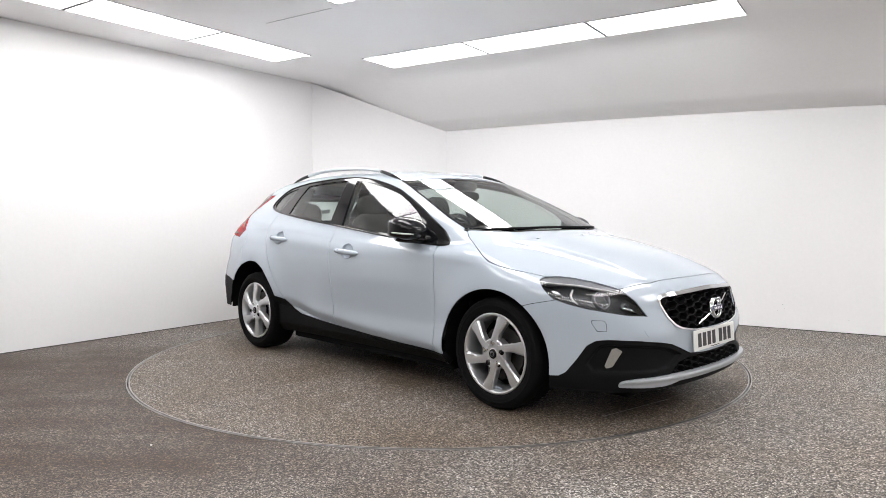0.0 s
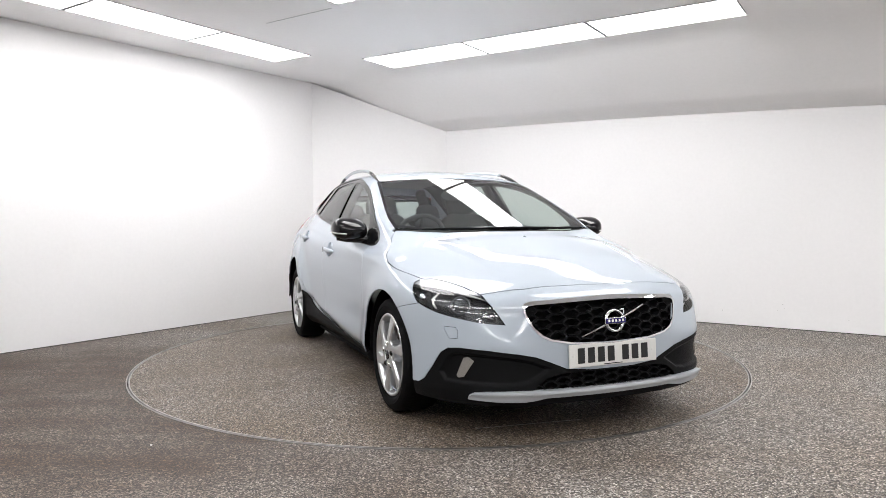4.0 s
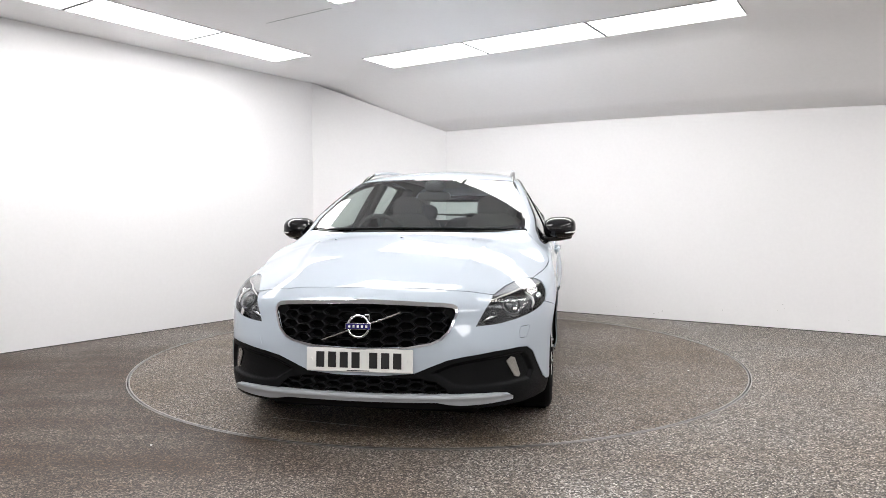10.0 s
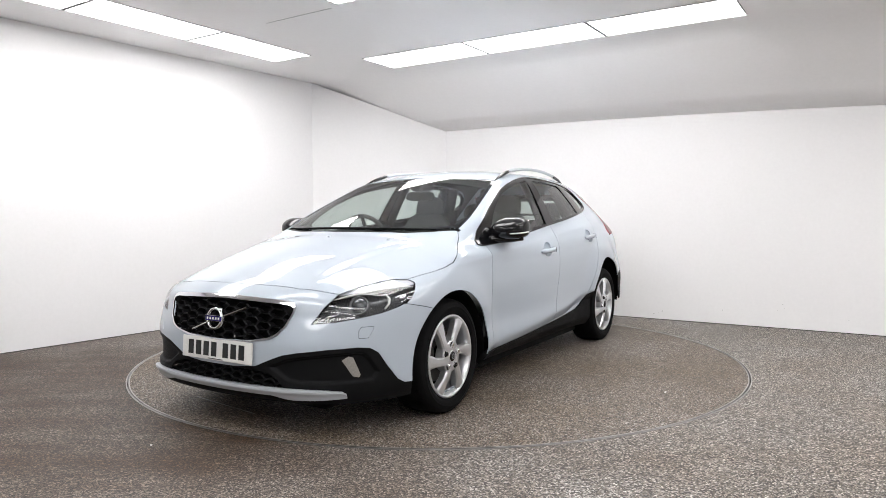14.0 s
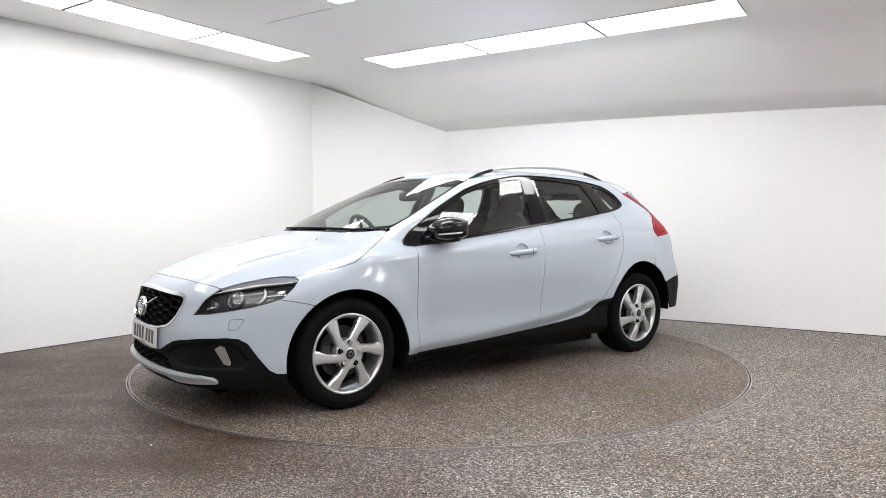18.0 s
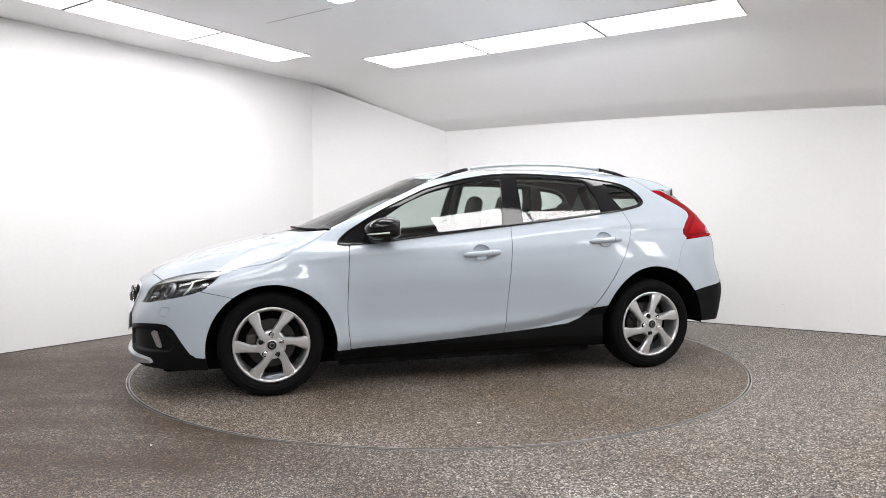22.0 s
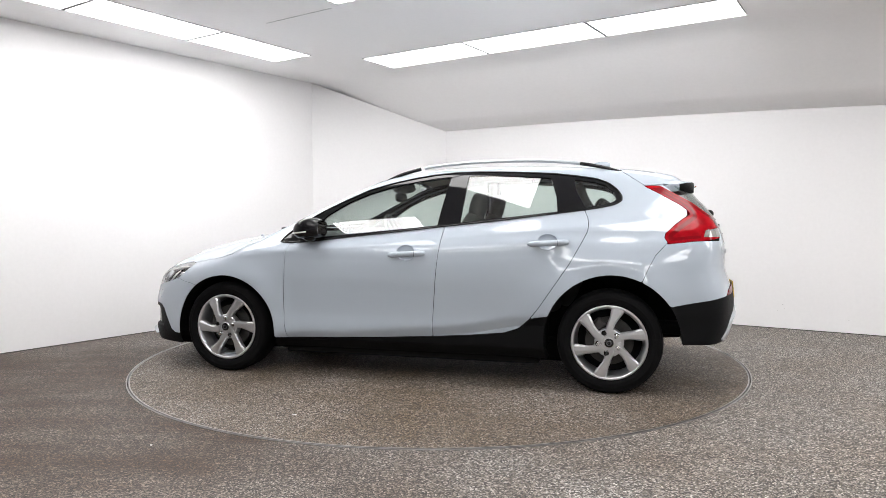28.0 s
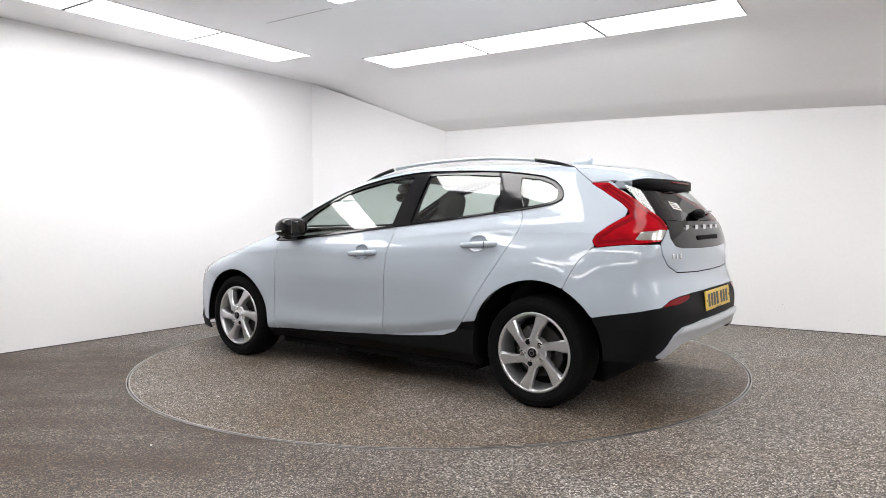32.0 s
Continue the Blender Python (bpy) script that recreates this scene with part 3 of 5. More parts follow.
TAIL_FOOT = lambda p: .325 + .083 * (1 - step(flat("tail", p)[:, 0], .47, .63)) - p[:, 2]
ARCH_F = (1.318, .298, .390)
ARCH_R = (-1.335, .325, .410)
SPOILER = [(-1.385, 1.6), (-1.385, 1.388), (-1.53, 1.289), (-1.62, 1.294), (-1.70, 1.306), (-1.74, 1.318), (-1.95, 1.322), (-1.95, 1.6)]
Q_SEAM = [(-1.655, .925), (-1.59, .853), (-1.547, .772), (-1.50, .66), (-1.45, .3), (-2.4, .3), (-2.4, .94), (-1.70, .94)]
FENDER_SEAM = [(1.80, .668), (1.726, .655), (1.60, .628), (1.5, .60), (1.5, .1), (2.3, .1), (2.3, .9), (1.88, .9)]


# ---- panels cut from the hull ----
def polygon_distance(q, poly):
    """Distance of points to a closed outline, negative inside."""
    a = np.array(poly, float)
    b = np.roll(a, -1, axis=0)
    best = np.full(len(q), 1e9)
    odd = np.zeros(len(q), bool)
    for (ax, ay), (bx, by) in zip(a, b):
        dx, dy = bx - ax, by - ay
        t = np.clip(((q[:, 0] - ax) * dx + (q[:, 1] - ay) * dy) / (dx * dx + dy * dy), 0, 1)
        best = np.minimum(best, np.hypot(q[:, 0] - ax - t * dx, q[:, 1] - ay - t * dy))
        cross = (ay > q[:, 1]) != (by > q[:, 1])
        if dy:
            odd ^= cross & (q[:, 0] < (q[:, 1] - ay) / dy * dx + ax)
    return np.where(odd, -best, best)


def inside(view, poly, gap=0.0):
    return lambda p: polygon_distance(flat(view, p), poly) + gap


def outside(view, poly, gap=0.0):
    return lambda p: -polygon_distance(flat(view, p), poly) + gap


def off_arch(arch, gap=0.0):
    return lambda p: arch[2] + gap - np.hypot(p[:, 0] - arch[0], p[:, 2] - arch[1])


BASES = {}


def base_grid(view):
    if view not in BASES:
        if view == "round":
            u = np.linspace(-1.95, 2.12, 320)
            v = np.radians(np.linspace(-28, 90, 230))
        elif view == "nose":
            u, v = np.linspace(0, 1.12, 270), np.linspace(.16, .80, 190)
        else:
            u, v = np.linspace(0, 1.2, 120), np.linspace(.16, 1.42, 140)
        U, V = np.meshgrid(u, v, indexing="ij")
        P = onto(view, U.ravel(), V.ravel())
        BASES[view] = (P, normal(P), len(u), len(v))
    return BASES[view]


def cut(view, fields):
    """The cells of a view's grid where every field is negative, cut clean along the edges."""
    P, Nn, nu, nv = base_grid(view)
    d = np.full(len(P), -1.0)
    for f in fields:
        d = np.maximum(d, f(P))
    i, j = np.meshgrid(np.arange(nu - 1), np.arange(nv - 1), indexing="ij")
    a = (i * nv + j).ravel()
    quads = np.stack([a, a + nv, a + nv + 1, a + 1], 1)
    if view in ("tail", "round"):
        quads = quads[:, ::-1]
    n_in = (d[quads] < 0).sum(1)
    faces = [tuple(q) for q in quads[n_in == 4].tolist()]
    keys, pts, nrm = {}, [], []

    def vert(key):
        if key not in keys:
            keys[key] = len(pts)
            if isinstance(key, tuple):
                s, e = key
                t = d[s] / (d[s] - d[e])
                pts.append(P[s] + (P[e] - P[s]) * t)
                nrm.append(Nn[s] + (Nn[e] - Nn[s]) * t)
            else:
                pts.append(P[key])
                nrm.append(Nn[key])
        return keys[key]

    out = [tuple(vert(k) for k in f) for f in faces]
    for q in quads[(n_in > 0) & (n_in < 4)].tolist():
        ring = []
        for k in range(4):
            s, e = q[k], q[(k + 1) % 4]
            if d[s] < 0:
                ring.append(s)
            if (d[s] < 0) != (d[e] < 0):
                ring.append((min(s, e), max(s, e)))
        if len(ring) > 2:
            out.append(tuple(vert(k) for k in ring))
    return np.array(pts), np.array(nrm), out


def faired(pts, along):
    """Even out the hull along one axis to a plain curved sheet, as blown glass is: new points and normals."""
    other = [k for k in range(3) if k != along]
    a, b = pts[:, other[0]], pts[:, other[1]]
    if along == 1:
        terms = (0 * a + 1, a, b, a * a, a * b, b * b)
        da, db = (0 * a, 0 * a + 1, 0 * a, 2 * a, b, 0 * a), (0 * a, 0 * a, 0 * a + 1, 0 * a, a, 2 * b)
    elif along == 2:
        terms = (0 * a + 1, a, a * a, b * b, a * b * b, b ** 4)
        da, db = (0 * a, 0 * a + 1, 2 * a, 0 * a, b * b, 0 * a), (0 * a, 0 * a, 0 * a, 2 * b, 2 * a * b, 4 * b ** 3)
    else:
        terms = (0 * a + 1, b, b * b, a * a, b * a * a, a ** 4)
        da, db = (0 * a, 0 * a, 0 * a, 2 * a, 2 * b * a, 4 * a ** 3), (0 * a, 0 * a + 1, 2 * b, 0 * a, a * a, 0 * a)
    w = np.linalg.lstsq(np.stack(terms, 1), pts[:, along], rcond=None)[0]
    out, nrm = pts.copy(), np.zeros_like(pts)
    out[:, along] = np.stack(terms, 1) @ w
    sign = -1.0 if along == 0 else 1.0
    nrm[:, along], nrm[:, other[0]], nrm[:, other[1]] = sign, -sign * (np.stack(da, 1) @ w), -sign * (np.stack(db, 1) @ w)
    return out, nrm


def panel(name, view, fields, mat, parent, label="", lift=0.0, depth=.006, side=0, bulge=None, fair=None):
    """Panels on both sides (side 0), or one across the middle (side 2). The skin stands `lift` off the hull and its edge turns in by `depth`."""
    pts, nrm, faces = cut(view, fields)
    if not len(faces):
        print("empty panel", name)
        return []
    if fair is not None:
        pts, nrm = faired(pts, fair)
    nrm /= np.linalg.norm(nrm, axis=1, keepdims=True)
    skin = pts + nrm * lift
    if bulge is not None:
        skin = skin + nrm * bulge(pts)[:, None]
    made = []
    for s in ((1, -1) if side == 0 else (1,)):
        V, N, F = skin * [1, s, 1], nrm * [1, s, 1], faces if s == 1 else [f[::-1] for f in faces]
        if side == 2:
            mid = np.abs(skin[:, 1]) < 1e-4
            F2 = [tuple(k if mid[k] else k + len(V) for k in f[::-1]) for f in F]
            V, N, F = np.concatenate([V, V * [1, -1, 1]]), np.concatenate([N, N * [1, -1, 1]]), list(F) + F2
        if depth:
            edge = {}
            for f in F:
                for k in range(len(f)):
                    e = (f[k], f[(k + 1) % len(f)])
                    edge[e] = edge.get(e, 0) + 1
            rim = [e for e in edge if (e[1], e[0]) not in edge]
            if side == 2:
                rim = [e for e in rim if abs(V[e[0]][1]) > 1e-3 or abs(V[e[1]][1]) > 1e-3]
            idx = {}
            ex, en = [], []
            for e in rim:
                for k in e:
                    if k not in idx:
                        idx[k] = len(V) + len(ex)
                        ex += [V[k], V[k] - N[k] * depth]
                        en += [N[k], N[k]]
            if ex:
                V = np.concatenate([V, np.array(ex)])
                F = list(F) + [(idx[b], idx[a], idx[a] + 1, idx[b] + 1) for a, b in rim]
                N = np.concatenate([N, np.array(en)])
        ob = mesh_object(name, V, F, mat, parent[0 if s == 1 else 1] if isinstance(parent, (list, tuple)) else parent, label, True)
        loops = np.empty(len(ob.data.loops), int)
        ob.data.loops.foreach_get("vertex_index", loops)
        base_n = len(skin) * (2 if side == 2 else 1)
        cn = np.where((loops < base_n)[:, None], N[loops], 0.0)
        if bulge is None:
            ob.data.normals_split_custom_set([tuple(v) for v in cn])
        made.append(ob)
    return made


car = thing("car", "pale ice-blue five-door crossover hatchback with black lower cladding", "car")
G = .0021

fender = panel("fender", "round", [inside("side", [(.79, 1.02), (.79, 1.2), (1.4, 1.2), (1.9, .9), (1.9, .2), (.79, .2)]), outside("side", DOOR_F, G), outside("top", HOOD, G), outside("nose", HEAD, .0004),
                                  outside("side", DLO, .001), off_arch(ARCH_F), outside("side", FENDER_SEAM, .0015), outside("side", SILL, .001), outside("top", COWL, .001), outside("top", SCREEN, .001)], PAINT, car)
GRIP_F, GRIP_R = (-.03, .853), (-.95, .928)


def oval(c, rx, rz, n=20):
    return [(c[0] + rx * math.cos(2 * math.pi * k / n), c[1] + rz * math.sin(2 * math.pi * k / n)) for k in range(n)]


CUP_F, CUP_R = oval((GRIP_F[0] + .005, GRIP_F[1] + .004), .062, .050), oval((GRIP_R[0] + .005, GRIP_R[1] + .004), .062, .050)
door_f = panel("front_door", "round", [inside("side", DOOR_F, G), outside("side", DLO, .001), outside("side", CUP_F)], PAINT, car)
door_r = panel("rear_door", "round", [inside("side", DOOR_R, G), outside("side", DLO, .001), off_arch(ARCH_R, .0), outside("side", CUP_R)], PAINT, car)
quarter = panel("quarter_panel", "round", [inside("side", [(.79, .9), (.5, 1.12), (.0, 1.2), (-.8, 1.16), (-.80, .40), (-1.0, .44), (-2.2, .46), (-2.2, 1.6), (.4, 1.6), (.79, 1.25)]), outside("side", SPOILER, .002), outside("side", DLO, .001), outside("side", DOOR_R, G), outside("side", DOOR_F, G),
                                           outside("tail", TAIL_LAMP, G), outside("side", Q_SEAM, .0015), off_arch(ARCH_R), outside("top", ROOF, .0015), outside("top", SCREEN, .001), outside("side", SILL, .001),
                                           lambda p: -1.78 - p[:, 0], lambda p: np.where(p[:, 0] < -1.47, .40 - np.abs(p[:, 1]), -1.0),
                                           outside("tail", [(a, b) for a, b in REAR_GLASS], .004), outside("tail", GATE, .002), outside("tail", GATE_BLACK, .002)], PAINT, car)
flap = panel("fuel_flap", "round", [inside("side", oval((-1.615, .905), .078, .078, 32))], PAINT, quarter, "round flush fuel flap", lift=.0022, depth=.004)
bpy.data.objects.remove(flap[0])
roof = panel("roof", "round", [inside("top", ROOF, .0015)], PAINT, car, side=2)
hood = panel("hood", "round", [inside("top", HOOD, G), outside("nose", HEAD, .0004)], PAINT, car, side=2)
screen = panel("windscreen", "round", [inside("top", SCREEN_IN)], GLASS, car, "clear windscreen mirroring the ceiling lights", lift=-.003, depth=0, side=2, fair=2)
panel("screen_border", "round", [inside("top", SCREEN, .001), outside("top", SCREEN_IN)], TRIM, screen[0], "black glass border", lift=-.002, depth=.006, side=2)
panel("cowl", "round", [inside("top", COWL, .0)], PLASTIC, car, "black plastic scuttle below the windscreen", lift=-.012, depth=.01, side=2)
trim = panel("window_surround", "round", [inside("side", DLO), outside("side", GLASS_F), outside("side", GLASS_R), outside("side", GLASS_Q)], TRIM, car, "gloss black window frame and pillars", lift=.0015, depth=.02)

def outline_points(poly, n, lift):
    """Points spaced evenly along a closed side outline, standing off the hull."""
    q = np.array(poly + poly[:1], float)
    d = np.concatenate([[0], np.cumsum(np.hypot(*np.diff(q, axis=0).T))])
    at = np.linspace(0, d[-1], n, endpoint=False)
    p = onto("side", np.interp(at, d, q[:, 0]), np.interp(at, d, q[:, 1]))
    return p + normal(p) * lift


bead = outline_points(DLO, 170, .003)
panel("front_window", "round", [inside("side", GLASS_F)], GLASS, door_f, "tinted side glass", lift=-.005, depth=0, fair=1)
panel("rear_window", "round", [inside("side", GLASS_R)], GLASS, door_r, "tinted side glass", lift=-.005, depth=0, fair=1)
panel("quarter_window", "round", [inside("side", GLASS_Q)], GLASS, quarter, "tinted quarter glass", lift=-.004, depth=0, fair=1)
sill = panel("sill_cladding", "round", [inside("side", SILL), off_arch(ARCH_F), off_arch(ARCH_R), lambda p: .198 - p[:, 2]], PLASTIC, car, "black plastic sill cladding", lift=.006, depth=.03)

# nose
NOSE_END = lambda p: p[:, 0] * 0 + (1.45 - p[:, 0])
bumper = panel("front_bumper", "nose", [outside("top", HOOD, G), outside("nose", HEAD, .0004), outside("nose", GRILLE, -.006), outside("nose", CLAD_F, .001), off_arch(ARCH_F), inside("side", FENDER_SEAM, .0015),
                                        outside("nose", WASHER, .001), NOSE_END], PAINT, car, side=2)
tow = panel("tow_cover", "nose", [inside("nose", TOW, .001)], PAINT, bumper[0], lift=.0015, depth=.004)
bpy.data.objects.remove(tow[0])
panel("washer_cover", "nose", [inside("nose", WASHER, .001)], PAINT, bumper[0], depth=.004)
POCKET = [(.27, .362), (.36, .404), (.43, .420), (.54, .434), (.64, .441), (.675, .436), (.70, .412), (.742, .335), (.715, .290), (.55, .284), (.42, .284), (.36, .296)]
clad = panel("front_cladding", "nose", [inside("nose", CLAD_F), outside("nose", INTAKE), outside("nose", FOG), off_arch(ARCH_F), lambda p: .185 - p[:, 2], NOSE_END], PLASTIC, car, "black textured bumper cladding", lift=-.003, side=2, bulge=lambda p: -.017 * step(-polygon_distance(flat("nose", p), POCKET), .001, .018))
panel("skid_plate", "nose", [inside("nose", SKID_F)], SILVER, car, "silver front skid plate", lift=.016, depth=.03, side=2, bulge=lambda p: .007 * np.exp(-((p[:, 2] - .250) / .012) ** 2))
panel("fog_lamp", "nose", [inside("nose", FOG, .001)], AMBER, car, "slim pale running lamp", lift=-.013, depth=.004)
head = panel("headlight", "nose", [inside("nose", HEAD, .0002)], COVER, car, "clear headlamp with a dark bezel", lift=-.001, depth=0)
BEZEL = material("dark_lamp_bezel", (.055, .056, .06), .25, .4, grain=.2, grain_size=90)
BROW = [(.555, .704), (.66, .720), (.75, .736), (.84, .743), (.93, .746), (.96, .80), (.5, .80)]
BROWM = material("satin_reflector", (.28, .285, .30), .36, .9, grain=.15, grain_size=120)
panel("lamp_brow", "nose", [inside("nose", BROW), inside("nose", HEAD, .0008)], BROWM, head, "bright brow reflector", lift=-.006, depth=.02)
panel("bezel", "nose", [inside("nose", HEAD, -.004)], BEZEL, head, "dark lamp housing", lift=-.045, depth=0)
panel("nose_liner", "nose", [lambda p: .17 - p[:, 2], off_arch(ARCH_F, .02), NOSE_END], DARK, car, "black inner bumper", lift=-.11, depth=0, side=2)

# tail
TAIL_END = lambda p: p[:, 0] + 1.45
lamps = panel("tail_lamp", "tail", [inside("tail", TAIL_LAMP, .001), outside("tail", TAIL_CLEAR, .001)], RED, car, "glossy red wraparound tail lamp", lift=.002, depth=.025)
panel("lamp_backing", "tail", [inside("tail", TAIL_LAMP, -.03)], DARK, lamps, "black lamp housing", lift=-.04, depth=0)
RED_DEEP = material("deep_red_lens", (.17, .003, .006), .10, spec=.16, grain=.1, grain_size=220)
panel("lamp_band", "tail", [inside("tail", TAIL_LAMP, .014), lambda p: -polygon_distance(flat("tail", p), TAIL_LAMP) - .030, outside("tail", TAIL_CLEAR, .012)], RED_DEEP, lamps, "darker red band inside the lamp", lift=.0028, depth=0)
panel("reversing_lamp", "tail", [inside("tail", TAIL_CLEAR)], AMBER, car, "clear reversing lamp", lift=.0015, depth=.01)
panel("rear_window", "tail", [inside("tail", REAR_GLASS), lambda p: p[:, 2] - 1.29], REARGLASS, car, "dark tinted tailgate glass", lift=-.005, depth=0, side=2, fair=0)
gate = panel("tailgate", "tail", [inside("tail", GATE, .0042), outside("tail", GATE_BLACK, .001), outside("tail", TAIL_LAMP, G)], PAINT, car, side=2)
panel("tailgate_panel", "tail", [inside("tail", GATE_BLACK, .001), outside("tail", TAIL_LAMP, G)], GLOSS, gate[0], "dark glass tailgate panel", lift=.001, side=2)
panel("rear_bumper", "tail", [outside("tail", GATE, G), outside("tail", CLAD_R, .001), outside("tail", TAIL_LAMP, G), inside("side", Q_SEAM, .0015), off_arch(ARCH_R), lambda p: p[:, 2] - .96, TAIL_END], PAINT, car, side=2)
panel("rear_cladding", "tail", [inside("tail", CLAD_R), outside("tail", REFLECTOR, .001), outside("tail", SKID_R, .0), off_arch(ARCH_R), TAIL_FOOT, TAIL_END], PLASTIC, car, "black textured rear bumper cladding", lift=.002, side=2)
panel("skid_plate", "tail", [inside("tail", SKID_R)], SILVER, car, "silver rear skid plate", lift=.012, depth=.03, side=2, bulge=lambda p: .010 * np.exp(-((p[:, 2] - .47) / .02) ** 2))
panel("reflector", "tail", [inside("tail", REFLECTOR, .001)], RED_DEEP, car, "red bumper reflector", lift=.004, depth=.006)
# dark inner skin behind the shut lines
panel("inner_shell", "round", [lambda p: .20 - p[:, 2], outside("nose", CLAD_F, -.01), outside("side", CUP_F, .004), outside("side", CUP_R, .004), outside("side", DLO, .01), outside("top", SCREEN, .01), outside("top", COWL, .01), off_arch(ARCH_F, .012), off_arch(ARCH_R, .012), outside("nose", HEAD, .004), outside("tail", TAIL_LAMP, .004),
                              lambda p: -1.47 - p[:, 0], lambda p: np.where(p[:, 0] > 1.2, np.abs(p[:, 1]) * 0 - 1, np.where(p[:, 2] > 1.2, .40 - np.abs(p[:, 1]), -1.0))], DARK, car, "black inner shell", lift=-.0085, depth=0)
panel("tail_shell", "tail", [TAIL_FOOT, lambda p: p[:, 2] - 1.06, off_arch(ARCH_R, .012), outside("tail", TAIL_LAMP, .004), TAIL_END], DARK, car, "black inner shell", lift=-.0085, depth=0, side=2)


# ---- car details ----
def join(bm, other, m=None):
    tmp = bpy.data.meshes.new("tmp")
    if m is not None:
        bmesh.ops.transform(other, matrix=m, verts=other.verts)
    other.to_mesh(tmp)
    other.free()
    bm.from_mesh(tmp)
    bpy.data.meshes.remove(tmp)


def blob(c, r, power=2.6, nu=28, nv=16, m=None):
    """A rounded, slightly boxy body (superellipsoid)."""
    bm = bmesh.new()

    def p(v, e):
        return math.copysign(abs(v) ** (2 / e), v)
    rows = []
    for i in range(nv + 1):
        a = -math.pi / 2 + math.pi * i / nv
        rows.append([bm.verts.new((c[0] + r[0] * p(math.cos(a), power) * p(math.cos(b), power), c[1] + r[1] * p(math.cos(a), power) * p(math.sin(b), power), c[2] + r[2] * p(math.sin(a), power)))
                     for b in [2 * math.pi * k / nu for k in range(nu)]])
    for i in range(nv):
        for k in range(nu):
            bm.faces.new((rows[i][k], rows[i][(k + 1) % nu], rows[i + 1][(k + 1) % nu], rows[i + 1][k]))
    bmesh.ops.remove_doubles(bm, verts=bm.verts, dist=1e-5)
    if m is not None:
        bmesh.ops.transform(bm, matrix=m, verts=bm.verts)
    return bm


def tube(points, radius, n=10, flat_z=1.0, closed=False):
    """A rod along points; radius may be a list."""
    bm = bmesh.new()
    pts = [Vector(p) for p in points]
    rad = radius if isinstance(radius, (list, tuple)) else [radius] * len(pts)
    rings = []
    for i, p in enumerate(pts):
        t = (pts[min(i + 1, len(pts) - 1)] - pts[max(i - 1, 0)]) if not closed else (pts[(i + 1) % len(pts)] - pts[i - 1])
        t.normalize()
        s = t.cross(UP)
        s = s.normalized() if s.length > 1e-3 else Vector((1, 0, 0))
        w = s.cross(t).normalized()
        rings.append([bm.verts.new(p + (s * math.cos(2 * math.pi * k / n) + w * math.sin(2 * math.pi * k / n) * flat_z) * rad[i]) for k in range(n)])
    for i in range(len(rings) if closed else len(rings) - 1):
        a, b = rings[i], rings[(i + 1) % len(rings)]
        for k in range(n):
            bm.faces.new((a[k], a[(k + 1) % n], b[(k + 1) % n], b[k]))
    if not closed:
        bm.faces.new(rings[0][::-1])
        bm.faces.new(rings[-1])
    bmesh.ops.recalc_face_normals(bm, faces=bm.faces)
    return bm


def curve_points(knots, n):
    """Smooth points along (x, y, z) knots."""
    k = np.array(knots, float)
    t = np.concatenate([[0], np.cumsum(np.linalg.norm(np.diff(k, axis=0), axis=1))])
    q = np.linspace(0, t[-1], n)
    return np.stack([spline(q, list(zip(t, k[:, i]))) for i in range(3)], 1)


def flank_y(x, z):
    return float(onto("side", [x], [z])[0, 1])


for s in (1, -1):
    part("window_bead", tube([tuple(p) for p in bead * [1, s, 1]], .0055, 8, 1.0, True), GLOSS, trim[0 if s == 1 else 1], "gloss black bead round the side windows", True)

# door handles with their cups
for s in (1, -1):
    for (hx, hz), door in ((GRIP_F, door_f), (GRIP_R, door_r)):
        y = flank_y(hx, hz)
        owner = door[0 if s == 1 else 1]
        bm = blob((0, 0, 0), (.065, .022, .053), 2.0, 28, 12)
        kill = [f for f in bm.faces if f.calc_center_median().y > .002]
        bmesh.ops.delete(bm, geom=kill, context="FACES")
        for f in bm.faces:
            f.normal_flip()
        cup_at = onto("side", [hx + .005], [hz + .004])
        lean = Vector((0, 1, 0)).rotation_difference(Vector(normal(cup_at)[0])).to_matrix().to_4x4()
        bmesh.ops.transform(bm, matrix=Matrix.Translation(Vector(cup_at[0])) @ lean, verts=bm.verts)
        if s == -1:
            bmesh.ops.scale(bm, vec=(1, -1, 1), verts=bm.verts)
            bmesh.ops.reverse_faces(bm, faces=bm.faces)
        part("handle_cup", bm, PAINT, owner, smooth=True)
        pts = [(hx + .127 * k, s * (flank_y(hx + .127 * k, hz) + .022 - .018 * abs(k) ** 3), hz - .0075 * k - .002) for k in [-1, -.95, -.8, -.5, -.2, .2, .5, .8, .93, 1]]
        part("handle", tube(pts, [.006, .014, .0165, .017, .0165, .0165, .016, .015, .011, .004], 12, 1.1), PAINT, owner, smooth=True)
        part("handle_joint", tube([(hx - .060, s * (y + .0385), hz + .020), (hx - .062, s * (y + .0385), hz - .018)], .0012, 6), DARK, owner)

# wheels
RIM_R, TYRE_R, HUB_Z = .229, .320, .319


